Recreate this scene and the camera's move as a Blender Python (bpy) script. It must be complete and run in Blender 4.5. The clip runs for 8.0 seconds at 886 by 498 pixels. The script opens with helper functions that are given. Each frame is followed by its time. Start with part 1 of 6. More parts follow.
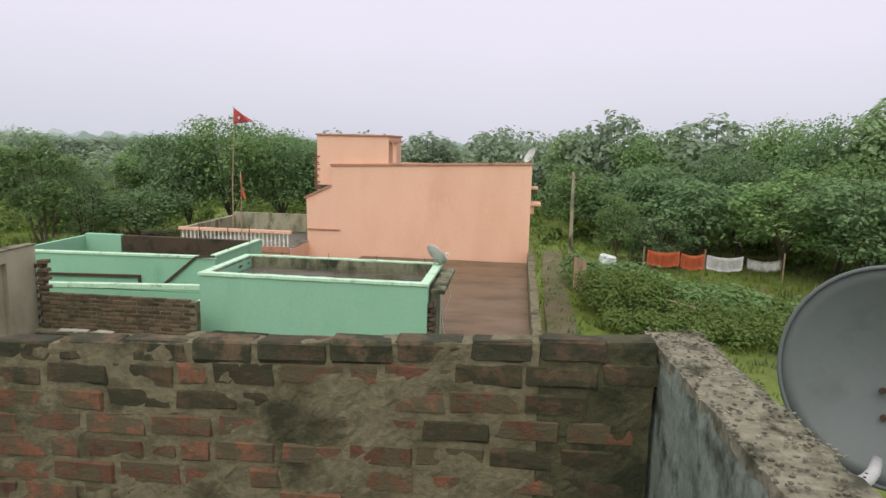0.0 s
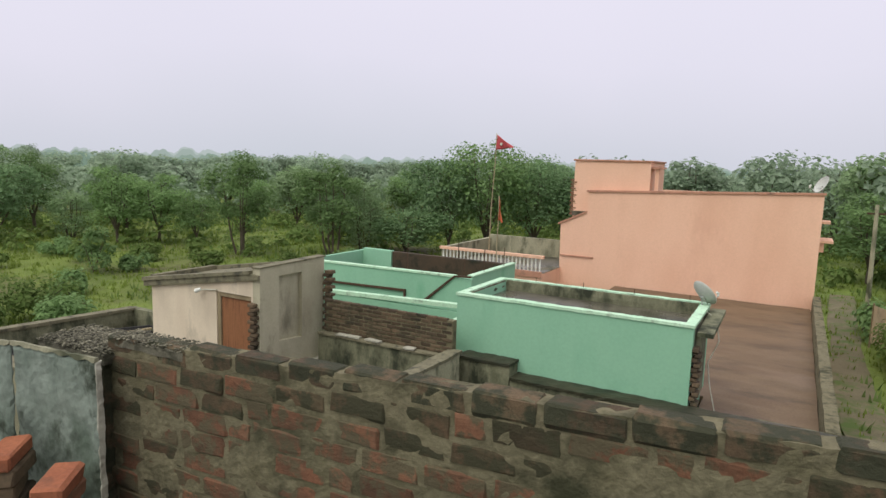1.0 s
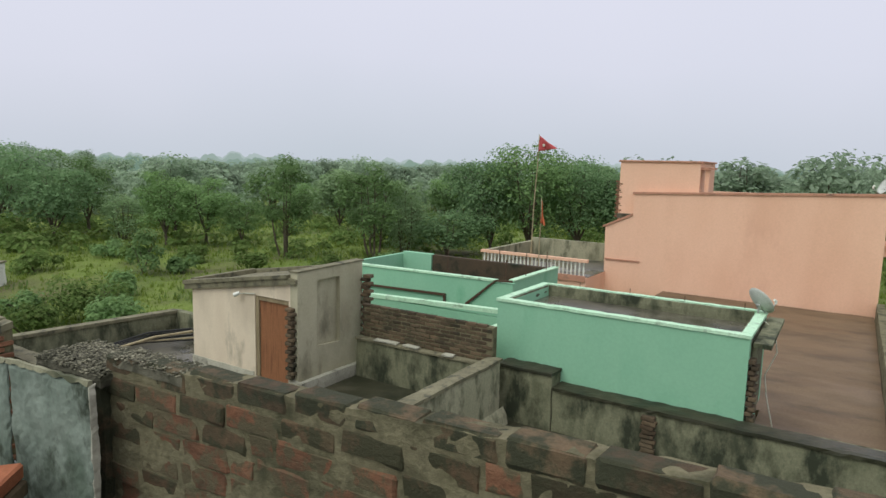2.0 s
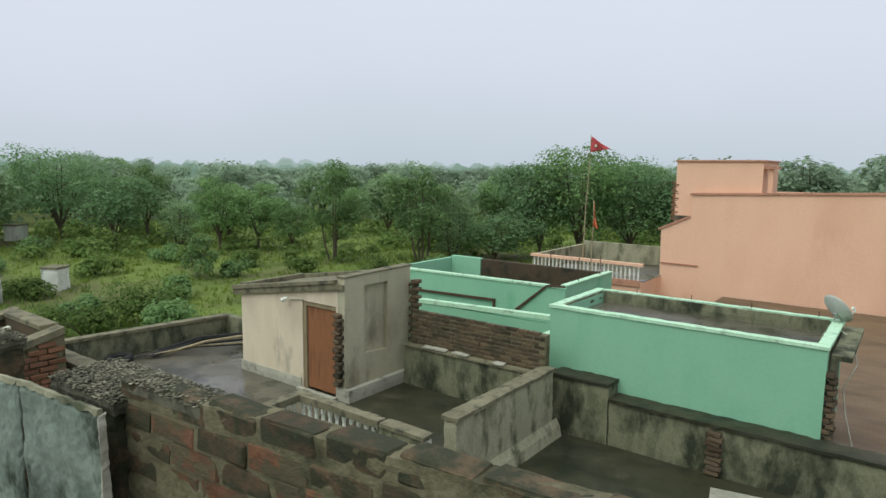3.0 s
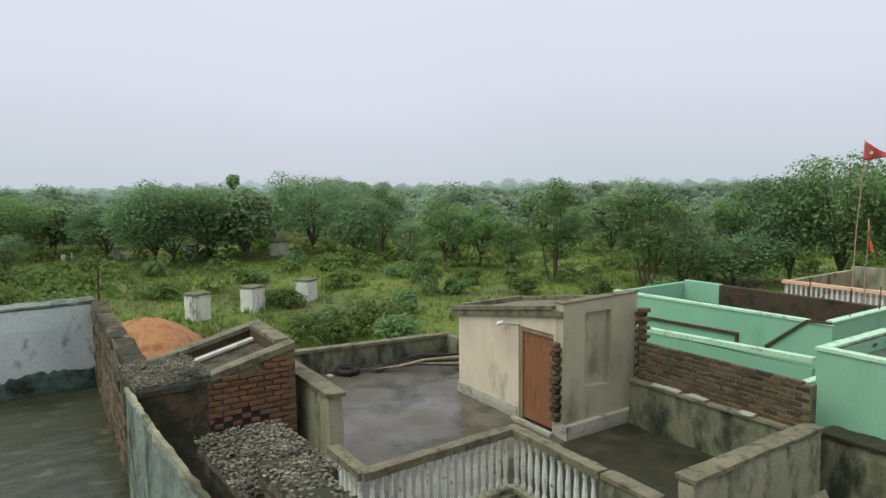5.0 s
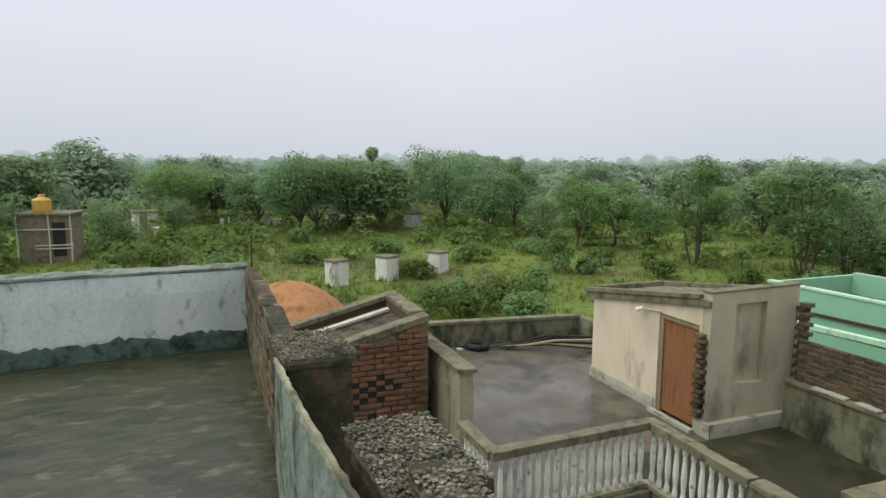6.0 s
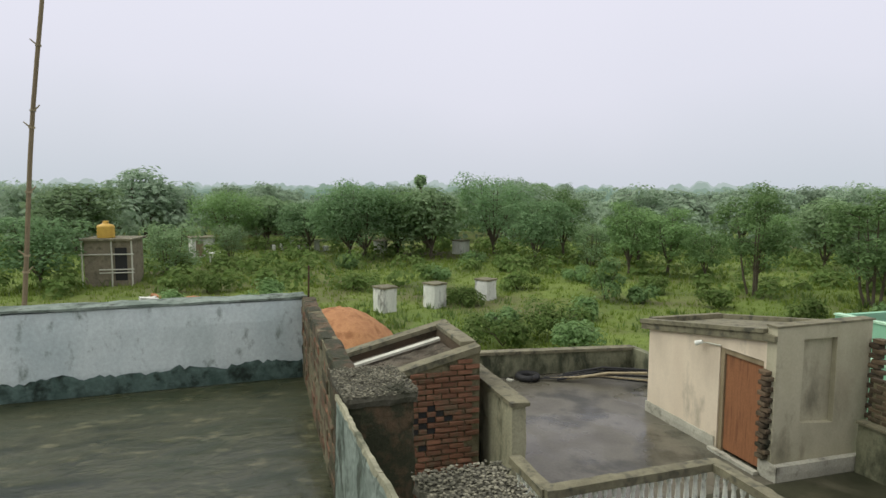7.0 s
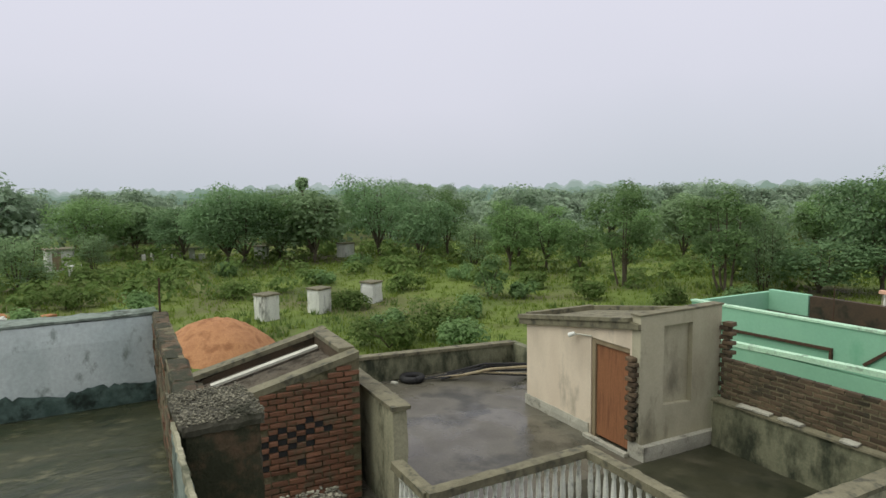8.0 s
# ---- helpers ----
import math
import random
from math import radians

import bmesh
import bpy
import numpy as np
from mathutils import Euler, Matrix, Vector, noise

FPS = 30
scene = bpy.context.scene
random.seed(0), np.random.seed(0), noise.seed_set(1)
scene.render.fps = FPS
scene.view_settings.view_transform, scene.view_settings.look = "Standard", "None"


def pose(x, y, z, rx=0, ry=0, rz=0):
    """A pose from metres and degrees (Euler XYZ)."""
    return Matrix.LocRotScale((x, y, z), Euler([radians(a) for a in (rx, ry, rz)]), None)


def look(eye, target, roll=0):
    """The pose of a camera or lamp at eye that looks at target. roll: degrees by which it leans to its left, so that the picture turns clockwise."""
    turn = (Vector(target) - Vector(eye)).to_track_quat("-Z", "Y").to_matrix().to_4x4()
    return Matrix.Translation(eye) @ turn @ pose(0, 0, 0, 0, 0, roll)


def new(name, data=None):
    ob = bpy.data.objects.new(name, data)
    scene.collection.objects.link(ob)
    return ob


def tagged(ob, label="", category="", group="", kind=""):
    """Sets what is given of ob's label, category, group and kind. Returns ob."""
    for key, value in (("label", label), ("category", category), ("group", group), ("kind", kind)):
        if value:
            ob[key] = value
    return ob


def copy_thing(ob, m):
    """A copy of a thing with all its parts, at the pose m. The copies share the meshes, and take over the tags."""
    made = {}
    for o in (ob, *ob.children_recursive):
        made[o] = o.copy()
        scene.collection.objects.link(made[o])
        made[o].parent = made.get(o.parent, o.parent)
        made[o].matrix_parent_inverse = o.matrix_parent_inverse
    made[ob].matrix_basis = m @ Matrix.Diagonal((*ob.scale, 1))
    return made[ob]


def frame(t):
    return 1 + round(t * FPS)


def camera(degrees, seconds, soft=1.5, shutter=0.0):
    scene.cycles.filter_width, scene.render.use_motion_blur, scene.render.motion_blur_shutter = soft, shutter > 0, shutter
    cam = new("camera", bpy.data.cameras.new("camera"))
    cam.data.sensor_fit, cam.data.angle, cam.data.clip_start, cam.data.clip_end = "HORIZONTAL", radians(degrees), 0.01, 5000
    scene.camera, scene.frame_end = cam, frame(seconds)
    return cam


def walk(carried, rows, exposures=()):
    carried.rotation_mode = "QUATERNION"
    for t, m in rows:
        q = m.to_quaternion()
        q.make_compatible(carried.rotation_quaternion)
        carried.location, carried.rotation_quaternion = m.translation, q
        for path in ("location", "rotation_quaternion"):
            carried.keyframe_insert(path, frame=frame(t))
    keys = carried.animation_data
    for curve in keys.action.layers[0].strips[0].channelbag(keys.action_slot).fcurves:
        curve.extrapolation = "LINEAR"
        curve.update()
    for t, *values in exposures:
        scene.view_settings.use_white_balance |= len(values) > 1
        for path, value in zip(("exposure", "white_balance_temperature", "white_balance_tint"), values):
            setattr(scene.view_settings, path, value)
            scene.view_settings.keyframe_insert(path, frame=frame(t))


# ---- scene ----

# camera and its walk
cam = camera(69.9, 8.0)
ROWS = [
    (0, -0.037, 0.135, 1.491, 80.72, -1.41, 3.93),
    (0.5, -0.243, 0.271, 1.485, 80.00, -1.94, 17.52),
    (1, -0.316, 0.470, 1.496, 82.36, -1.71, 26.32),
    (1.2, -0.325, 0.570, 1.502, 83.23, -1.42, 29.70),
    (2.5, -0.562, 0.943, 1.471, 82.02, -1.32, 30.47),
    (3, -0.676, 1.138, 1.454, 82.72, -0.63, 34.37),
    (3.5, -0.792, 1.350, 1.427, 80.60, -0.90, 39.95),
    (4, -0.954, 1.488, 1.426, 82.05, -2.51, 41.21),
    (4.5, -1.098, 1.600, 1.429, 82.24, -1.56, 45.02),
    (5, -1.241, 1.769, 1.434, 84.41, 0.64, 54.11),
    (5.2, -1.293, 1.841, 1.406, 83.56, 0.89, 58.41),
    (6.3, -1.530, 1.755, 1.460, 82.43, -1.03, 66.95),
    (6.5, -1.528, 1.735, 1.470, 82.98, -1.44, 67.52),
    (7, -1.600, 1.741, 1.478, 84.56, -0.34, 70.24),
    (7.5, -1.626, 1.801, 1.495, 85.19, 0.11, 71.43),
    (8, -1.660, 1.958, 1.479, 84.66, 0.71, 59.89),
]
walk(cam, [(t, pose(x, y, z, rx, ry, rz)) for t, x, y, z, rx, ry, rz in ROWS], [(0, 0.42, 6550, 10), (0.5, 0.22, 6500, 7), (1, 0.34, 6500, 8), (2.5, 0.22, 6200, -1), (3.5, 0.32, 6170, -3), (4.5, 0.38, 6220, -2), (5, 0.28, 6300, 0), (6.5, 0.38, 6480, 3), (8, 0.22, 6430, 3)])

# ---------------------------------------------------------------- world and light
SUN_EL, SUN_AZ = 58.0, 200.0
world = bpy.data.worlds.new("overcast_sky")
scene.world = world
world.use_nodes = True
wn, wl = world.node_tree.nodes, world.node_tree.links
wn.clear()
sky = wn.new("ShaderNodeTexSky")
sky.sky_type = "NISHITA"
sky.sun_disc = False
sky.sun_elevation, sky.sun_rotation = radians(SUN_EL), radians(SUN_AZ)
sky.air_density, sky.dust_density = 1.0, 6.0
dim = wn.new("ShaderNodeVectorMath")
dim.operation = "SCALE"
dim.inputs["Scale"].default_value = 0.10
wl.new(sky.outputs[0], dim.inputs[0])
# the cloud layer: brighter overhead, a little bluer and darker at the horizon
tc = wn.new("ShaderNodeTexCoord")
sep = wn.new("ShaderNodeSeparateXYZ")
wl.new(tc.outputs["Generated"], sep.inputs[0])
cn = wn.new("ShaderNodeTexNoise")
cn.inputs["Scale"].default_value, cn.inputs["Detail"].default_value = 1.6, 3.0
wl.new(tc.outputs["Generated"], cn.inputs["Vector"])
ma = wn.new("ShaderNodeMath")
ma.operation = "MULTIPLY_ADD"
wl.new(cn.outputs["Fac"], ma.inputs[0])
ma.inputs[1].default_value = 0.22
wl.new(sep.outputs["Z"], ma.inputs[2])
cr = wn.new("ShaderNodeValToRGB")
cr.color_ramp.elements[0].position, cr.color_ramp.elements[0].color = 0.06, (0.50, 0.525, 0.59, 1)
cr.color_ramp.elements[1].position, cr.color_ramp.elements[1].color = 0.62, (0.77, 0.715, 0.83, 1)
mid = cr.color_ramp.elements.new(0.26)
mid.color = (0.65, 0.625, 0.725, 1)
wl.new(ma.outputs[0], cr.inputs[0])
mix = wn.new("ShaderNodeMix")
mix.data_type = "RGBA"
mix.inputs["Factor"].default_value = 0.92
wl.new(dim.outputs[0], mix.inputs["A"])
wl.new(cr.outputs[0], mix.inputs["B"])
bg = wn.new("ShaderNodeBackground")
bg.inputs["Strength"].default_value = 1.0
wl.new(mix.outputs["Result"], bg.inputs["Color"])
wout = wn.new("ShaderNodeOutputWorld")
wl.new(bg.outputs[0], wout.inputs[0])

sun_data = bpy.data.lights.new("sun", "SUN")
sun_data.energy, sun_data.angle, sun_data.color = 1.5, radians(60), (1.0, 0.97, 0.93)
sun = new("sun", sun_data)
saz, sel = radians(SUN_AZ), radians(SUN_EL)
sun.matrix_world = look((math.sin(saz) * math.cos(sel) * 50, math.cos(saz) * math.cos(sel) * 50, math.sin(sel) * 50), (0, 0, 0))


# ---------------------------------------------------------------- materials
def material(name, cols, rough=0.85, scale=1.5, fine=25.0, bump=0.25, dirt=None, dirt_scale=1.2, dirt_amount=0.5, vary=0.0,
             wet=0.0, stretch=(1, 1, 1), island=False, dirt_hard=0.14, metallic=0.0, bump_dist=0.01, grainy=0.2, lumps=0.0):
    """Two or three colours by a wide noise, fine grain, an overgrown or dirty layer, optional wet patches."""
    warm = lambda c: (c[0] * 0.97, c[1], c[2] * 0.86)
    cols = [warm(c) for c in cols]
    dirt = warm(dirt) if dirt else None
    m = bpy.data.materials.new(name)
    m.use_nodes = True
    n, l = m.node_tree.nodes, m.node_tree.links
    b = n["Principled BSDF"]
    geo = n.new("ShaderNodeNewGeometry")
    mp = n.new("ShaderNodeMapping")
    mp.inputs["Scale"].default_value = stretch
    l.new(geo.outputs["Position"], mp.inputs["Vector"])

    def noise_node(s, detail, rough_=0.55, plain=False):
        t = n.new("ShaderNodeTexNoise")
        t.inputs["Scale"].default_value, t.inputs["Detail"].default_value, t.inputs["Roughness"].default_value = s, detail, rough_
        l.new(geo.outputs["Position"] if plain else mp.outputs[0], t.inputs["Vector"])
        return t.outputs["Fac"]

    def mixed(a, c, f, blend="MIX"):
        x = n.new("ShaderNodeMix")
        x.data_type, x.blend_type = "RGBA", blend
        for sock, val in ((x.inputs["A"], a), (x.inputs["B"], c), (x.inputs["Factor"], f)):
            if isinstance(val, (float, int)):
                sock.default_value = val
            elif isinstance(val, tuple):
                sock.default_value = (*val, 1)
            else:
                l.new(val, sock)
        return x.outputs["Result"]

    ramp = n.new("ShaderNodeValToRGB")
    el = ramp.color_ramp.elements
    el[0].position, el[0].color = 0.32, (*cols[0], 1)
    el[1].position, el[1].color = 0.68, (*cols[-1], 1)
    if len(cols) == 3:
        el.new(0.5).color = (*cols[1], 1)
    l.new(noise_node(scale, 5.0), ramp.inputs[0])
    colour = ramp.outputs[0]
    grain = noise_node(fine, 6.0, 0.7, True)
    gr = n.new("ShaderNodeMapRange")
    gr.inputs["From Min"].default_value, gr.inputs["From Max"].default_value = 0.3, 0.7
    gr.inputs["To Min"].default_value, gr.inputs["To Max"].default_value = 1 - grainy, 1 + grainy
    l.new(grain, gr.inputs["Value"])
    sc = n.new("ShaderNodeVectorMath")
    sc.operation = "SCALE"
    l.new(colour, sc.inputs[0])
    l.new(gr.outputs[0], sc.inputs["Scale"])
    colour = sc.outputs[0]
    if vary:
        if island:
            rnd = geo.outputs["Random Per Island"]
        else:
            info = n.new("ShaderNodeObjectInfo")
            rnd = info.outputs["Random"]
        vr = n.new("ShaderNodeMapRange")
        vr.inputs["To Min"].default_value, vr.inputs["To Max"].default_value = 1 - vary, 1 + vary
        l.new(rnd, vr.inputs["Value"])
        s2 = n.new("ShaderNodeVectorMath")
        s2.operation = "SCALE"
        l.new(colour, s2.inputs[0])
        l.new(vr.outputs[0], s2.inputs["Scale"])
        colour = s2.outputs[0]
    if dirt:
        dn = noise_node(dirt_scale, 8.0, 0.65)
        dr = n.new("ShaderNodeMapRange")
        dr.inputs["From Min"].default_value, dr.inputs["From Max"].default_value = 0.5 + dirt_hard - dirt_amount * 0.3, 0.5 + 2 * dirt_hard - dirt_amount * 0.3
        l.new(dn, dr.inputs["Value"])
        colour = mixed(colour, dirt, dr.outputs[0])
    l.new(colour, b.inputs["Base Color"])
    b.inputs["Metallic"].default_value = metallic
    if wet:
        wnz = noise_node(0.55, 4.0)
        wr = n.new("ShaderNodeMapRange")
        wr.inputs["From Min"].default_value, wr.inputs["From Max"].default_value = 0.42, 0.58
        wr.inputs["To Min"].default_value, wr.inputs["To Max"].default_value = rough, rough - wet
        l.new(wnz, wr.inputs["Value"])
        l.new(wr.outputs[0], b.inputs["Roughness"])
    else:
        b.inputs["Roughness"].default_value = rough
    b.inputs["Specular IOR Level"].default_value = 0.35
    if bump:
        bp = n.new("ShaderNodeBump")
        bp.inputs["Strength"].default_value, bp.inputs["Distance"].default_value = bump, bump_dist
        l.new(grain, bp.inputs["Height"])
        if lumps:
            b2 = n.new("ShaderNodeBump")
            b2.inputs["Strength"].default_value, b2.inputs["Distance"].default_value = 1.0, lumps
            l.new(noise_node(2.2, 4.0, 0.6), b2.inputs["Height"])
            l.new(b2.outputs[0], bp.inputs["Normal"])
        l.new(bp.outputs[0], b.inputs["Normal"])
    return m


MOSS = (0.022, 0.026, 0.016)
M_BRICK = material("old_brick", [(0.205, 0.092, 0.055), (0.155, 0.076, 0.047), (0.10, 0.062, 0.04)], 0.95, 6.0, 45, 1.0, (0.105, 0.088, 0.055), 11.0, 0.5, 0.3, dirt_hard=0.09)
M_BRICK_TOP = material("mossy_brick", [(0.115, 0.078, 0.05), (0.085, 0.066, 0.041), (0.175, 0.15, 0.10)], 0.95, 9.0, 45, 1.0, (0.042, 0.044, 0.026), 9.0, 0.55, 0.3, dirt_hard=0.1)
M_BRICK_MOSS = material("damp_brick", [(0.115, 0.07, 0.043), (0.085, 0.062, 0.038), (0.06, 0.052, 0.03)], 0.95, 7.0, 45, 1.0, (0.05, 0.048, 0.027), 9.0, 0.5, 0.25, dirt_hard=0.09)
M_BRICK_RED = material("red_brick", [(0.215, 0.10, 0.063), (0.165, 0.083, 0.054)], 0.92, 4, 40, 0.6, (0.125, 0.09, 0.06), 5.0, 0.45, 0.25)
M_BRICK_DARK = material("dark_brick", [(0.115, 0.078, 0.051), (0.08, 0.062, 0.042)], 0.92, 3.0, 40, 0.4, MOSS, 2.0, 0.4, 0.4)
M_BRICK_NEW = material("orange_brick", [(0.36, 0.13, 0.07), (0.29, 0.10, 0.055)], 0.9, 5.0, 50, 0.4, (0.16, 0.07, 0.045), 4.0, 0.3, 0.15)
M_MORTAR = material("mortar", [(0.125, 0.112, 0.068), (0.18, 0.16, 0.105), (0.08, 0.074, 0.044)], 0.95, 6.0, 40, 1.0, (0.045, 0.046, 0.024), 2.4, 0.42)
M_MORTAR_MOSS = material("mossy_mortar", [(0.06, 0.06, 0.032), (0.085, 0.08, 0.045), (0.035, 0.04, 0.02)], 0.95, 6.0, 40, 1.0, (0.03, 0.034, 0.017), 3.0, 0.5)
M_RUBBLE = material("lime_concrete", [(0.225, 0.21, 0.168), (0.11, 0.103, 0.078)], 0.95, 14, 60, 0.6, (0.055, 0.055, 0.038), 8.0, 0.45, 0.6, island=True)
M_PLASTER_BLUE = material("blue_limewash", [(0.50, 0.57, 0.61), (0.62, 0.68, 0.72), (0.44, 0.51, 0.53)], 0.9, 1.6, 30, 0.3, (0.24, 0.28, 0.27), 9.0, 0.2, stretch=(1, 1, 0.6), grainy=0.12)
M_PLASTER_OLD = material("mouldy_limewash", [(0.13, 0.165, 0.145), (0.225, 0.265, 0.245), (0.095, 0.125, 0.102)], 0.9, 3.0, 30, 0.4, (0.055, 0.068, 0.052), 7.0, 0.45, stretch=(1, 1, 0.7), dirt_hard=0.14)
M_COPING = material("weathered_cement", [(0.225, 0.205, 0.145), (0.145, 0.132, 0.092)], 0.92, 3.0, 40, 0.5, (0.075, 0.072, 0.055), 5.0, 0.45)
# pale patches also paint wet reflections into the floor's colour
M_ROOF_OWN = material("wet_mossy_roof", [(0.030, 0.040, 0.022), (0.055, 0.058, 0.034), (0.016, 0.023, 0.013)], 0.55, 2.2, 20, 0.45, (0.14, 0.132, 0.082), 6.0, 0.28, wet=0.34, stretch=(1.5, 0.7, 1), lumps=0.03)
M_ROOF_WET = material("wet_cement_roof", [(0.085, 0.076, 0.062), (0.12, 0.11, 0.092), (0.05, 0.046, 0.037)], 0.42, 0.9, 20, 0.10, (0.042, 0.042, 0.032), 0.9, 0.35, wet=0.32, lumps=0.006)
M_ROOF_DARK = material("mossy_and_dimmed_roof", [(0.026, 0.027, 0.015), (0.042, 0.041, 0.025), (0.018, 0.021, 0.012)], 0.7, 1.0, 18, 0.3, (0.07, 0.064, 0.044), 1.2, 0.28, wet=0.3, lumps=0.01)
M_ROOF_BROWN = material("wet_brown_roof", [(0.135, 0.088, 0.056), (0.165, 0.112, 0.072), (0.105, 0.07, 0.045)], 0.7, 0.7, 20, 0.15, (0.085, 0.06, 0.04), 0.9, 0.3, wet=0.2, stretch=(0.6, 1.2, 1))
M_GREY = material("stained_grey_plaster", [(0.30, 0.285, 0.21), (0.35, 0.33, 0.25), (0.17, 0.168, 0.12)], 0.92, 1.6, 25, 0.35, (0.075, 0.08, 0.05), 2.2, 0.45, stretch=(1, 1, 0.45))
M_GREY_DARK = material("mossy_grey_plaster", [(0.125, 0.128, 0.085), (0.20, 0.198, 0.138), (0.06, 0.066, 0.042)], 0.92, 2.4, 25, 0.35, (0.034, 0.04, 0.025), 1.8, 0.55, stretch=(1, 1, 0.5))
M_CREAM = material("cream_plaster", [(0.64, 0.53, 0.44), (0.70, 0.595, 0.50), (0.56, 0.47, 0.39)], 0.9, 0.9, 25, 0.12, (0.30, 0.27, 0.22), 1.1, 0.22, stretch=(1, 1, 0.4), grainy=0.05)
M_RENDER = material("grey_cement_render", [(0.40, 0.365, 0.28), (0.46, 0.425, 0.335), (0.32, 0.295, 0.225)], 0.92, 0.9, 25, 0.25, (0.20, 0.185, 0.14), 1.3, 0.28, stretch=(1, 1, 0.5), grainy=0.08)
M_PLINTH = material("cement_plinth", [(0.45, 0.43, 0.38), (0.36, 0.345, 0.31)], 0.92, 2, 30, 0.3, (0.15, 0.14, 0.12), 3, 0.3)
M_GREEN = material("mint_paint", [(0.245, 0.475, 0.35), (0.27, 0.505, 0.375), (0.225, 0.455, 0.33)], 0.8, 0.6, 15, 0.08, (0.17, 0.40, 0.265), 0.8, 0.2, stretch=(1, 1, 0.45), grainy=0.05)
M_GREEN_PALE = material("pale_mint_coping", [(0.44, 0.68, 0.52), (0.52, 0.72, 0.58)], 0.8, 2, 25, 0.15, (0.20, 0.26, 0.20), 3, 0.3)
M_PINK = material("salmon_paint", [(0.77, 0.46, 0.35), (0.81, 0.50, 0.39), (0.73, 0.43, 0.325)], 0.75, 0.35, 15, 0.06, (0.68, 0.39, 0.30), 0.5, 0.10, stretch=(1, 1, 0.4), grainy=0.05)
M_PINK_DARK = material("dark_salmon_coping", [(0.42, 0.21, 0.155), (0.52, 0.27, 0.20)], 0.85, 2, 25, 0.2, (0.16, 0.10, 0.08), 3, 0.3)
M_WHITE = material("old_whitewash", [(0.80, 0.80, 0.80), (0.68, 0.68, 0.68)], 0.9, 5, 40, 0.3, (0.14, 0.14, 0.12), 10, 0.2)
M_FIELD_WHITE = material("field_whitewash", [(0.74, 0.74, 0.74), (0.56, 0.56, 0.55)], 0.9, 1.2, 20, 0.3, (0.14, 0.14, 0.13), 1.5, 0.4, stretch=(1, 1, 0.35))
M_WOOD_DOOR = material("brown_door", [(0.23, 0.098, 0.048), (0.28, 0.122, 0.06), (0.18, 0.075, 0.038)], 0.6, 3.0, 40, 0.15, stretch=(6, 6, 0.5))
M_WOOD = material("grey_wood", [(0.30, 0.24, 0.16), (0.20, 0.155, 0.10)], 0.85, 6, 60, 0.3, stretch=(1, 1, 0.2))
M_BAMBOO = material("bamboo", [(0.40, 0.33, 0.22), (0.28, 0.23, 0.16)], 0.7, 8, 60, 0.2, (0.12, 0.10, 0.07), 6, 0.3)
M_ASBESTOS = material("fibre_cement_sheet", [(0.22, 0.185, 0.15), (0.30, 0.26, 0.22), (0.15, 0.125, 0.10)], 0.9, 2.5, 30, 0.3, (0.07, 0.06, 0.05), 3, 0.4)
M_STRIP = material("pale_cement_strip", [(0.60, 0.585, 0.54), (0.45, 0.44, 0.40)], 0.9, 4, 40, 0.3)
M_DISH = material("grey_dish_paint", [(0.105, 0.122, 0.13), (0.12, 0.137, 0.145)], 0.5, 3, 60, 0.03, (0.095, 0.11, 0.115), 5, 0.2, grainy=0.04)
M_DISH_WHITE = material("white_dish_paint", [(0.55, 0.56, 0.57), (0.46, 0.47, 0.48)], 0.5, 3, 60, 0.05, (0.3, 0.3, 0.3), 5, 0.25)
M_STEEL = material("galvanised_steel", [(0.50, 0.51, 0.54), (0.40, 0.41, 0.44)], 0.45, 6, 60, 0.1, metallic=0.6)
M_IRON = material("rusty_iron", [(0.05, 0.03, 0.02), (0.09, 0.05, 0.03)], 0.85, 20, 80, 0.3)
M_BLACK = material("black_rubber_and_shade", [(0.014, 0.014, 0.015), (0.028, 0.028, 0.028)], 0.7, 20, 80, 0.2)
M_RED = material("red_flag_cloth", [(0.40, 0.06, 0.07), (0.46, 0.085, 0.10)], 0.85, 6, 120, 0.1)
M_ORANGE = material("orange_cloth", [(0.62, 0.17, 0.08), (0.52, 0.13, 0.065)], 0.85, 3, 80, 0.2)
M_WHITE_CLOTH = material("white_cloth", [(0.72, 0.71, 0.74), (0.58, 0.56, 0.62)], 0.85, 6, 80, 0.2, (0.30, 0.27, 0.38), 9, 0.3)
M_TARP = material("pale_blue_sheet", [(0.66, 0.71, 0.74), (0.55, 0.60, 0.64)], 0.5, 3, 40, 0.2)
M_SOIL = material("orange_soil", [(0.36, 0.17, 0.085), (0.44, 0.22, 0.11), (0.28, 0.125, 0.06)], 0.95, 1.5, 14, 0.8, bump_dist=0.05)
M_PATH = material("trodden_earth", [(0.12, 0.105, 0.065), (0.17, 0.145, 0.095)], 0.95, 0.8, 12, 0.5, (0.08, 0.12, 0.03), 1.2, 0.5)
M_TANK = material("yellow_tank_plastic", [(0.62, 0.40, 0.09), (0.55, 0.34, 0.07)], 0.5, 3, 30, 0.05)
M_GROUND = material("rough_pasture", [(0.10, 0.145, 0.028), (0.15, 0.20, 0.04), (0.085, 0.11, 0.03)], 0.95, 0.10, 2.5, 0.8, (0.11, 0.10, 0.05), 0.07, 0.45, bump_dist=0.15)
M_BARK = material("bark", [(0.085, 0.068, 0.05), (0.13, 0.11, 0.085)], 0.95, 5, 30, 0.6, stretch=(1, 1, 0.25))


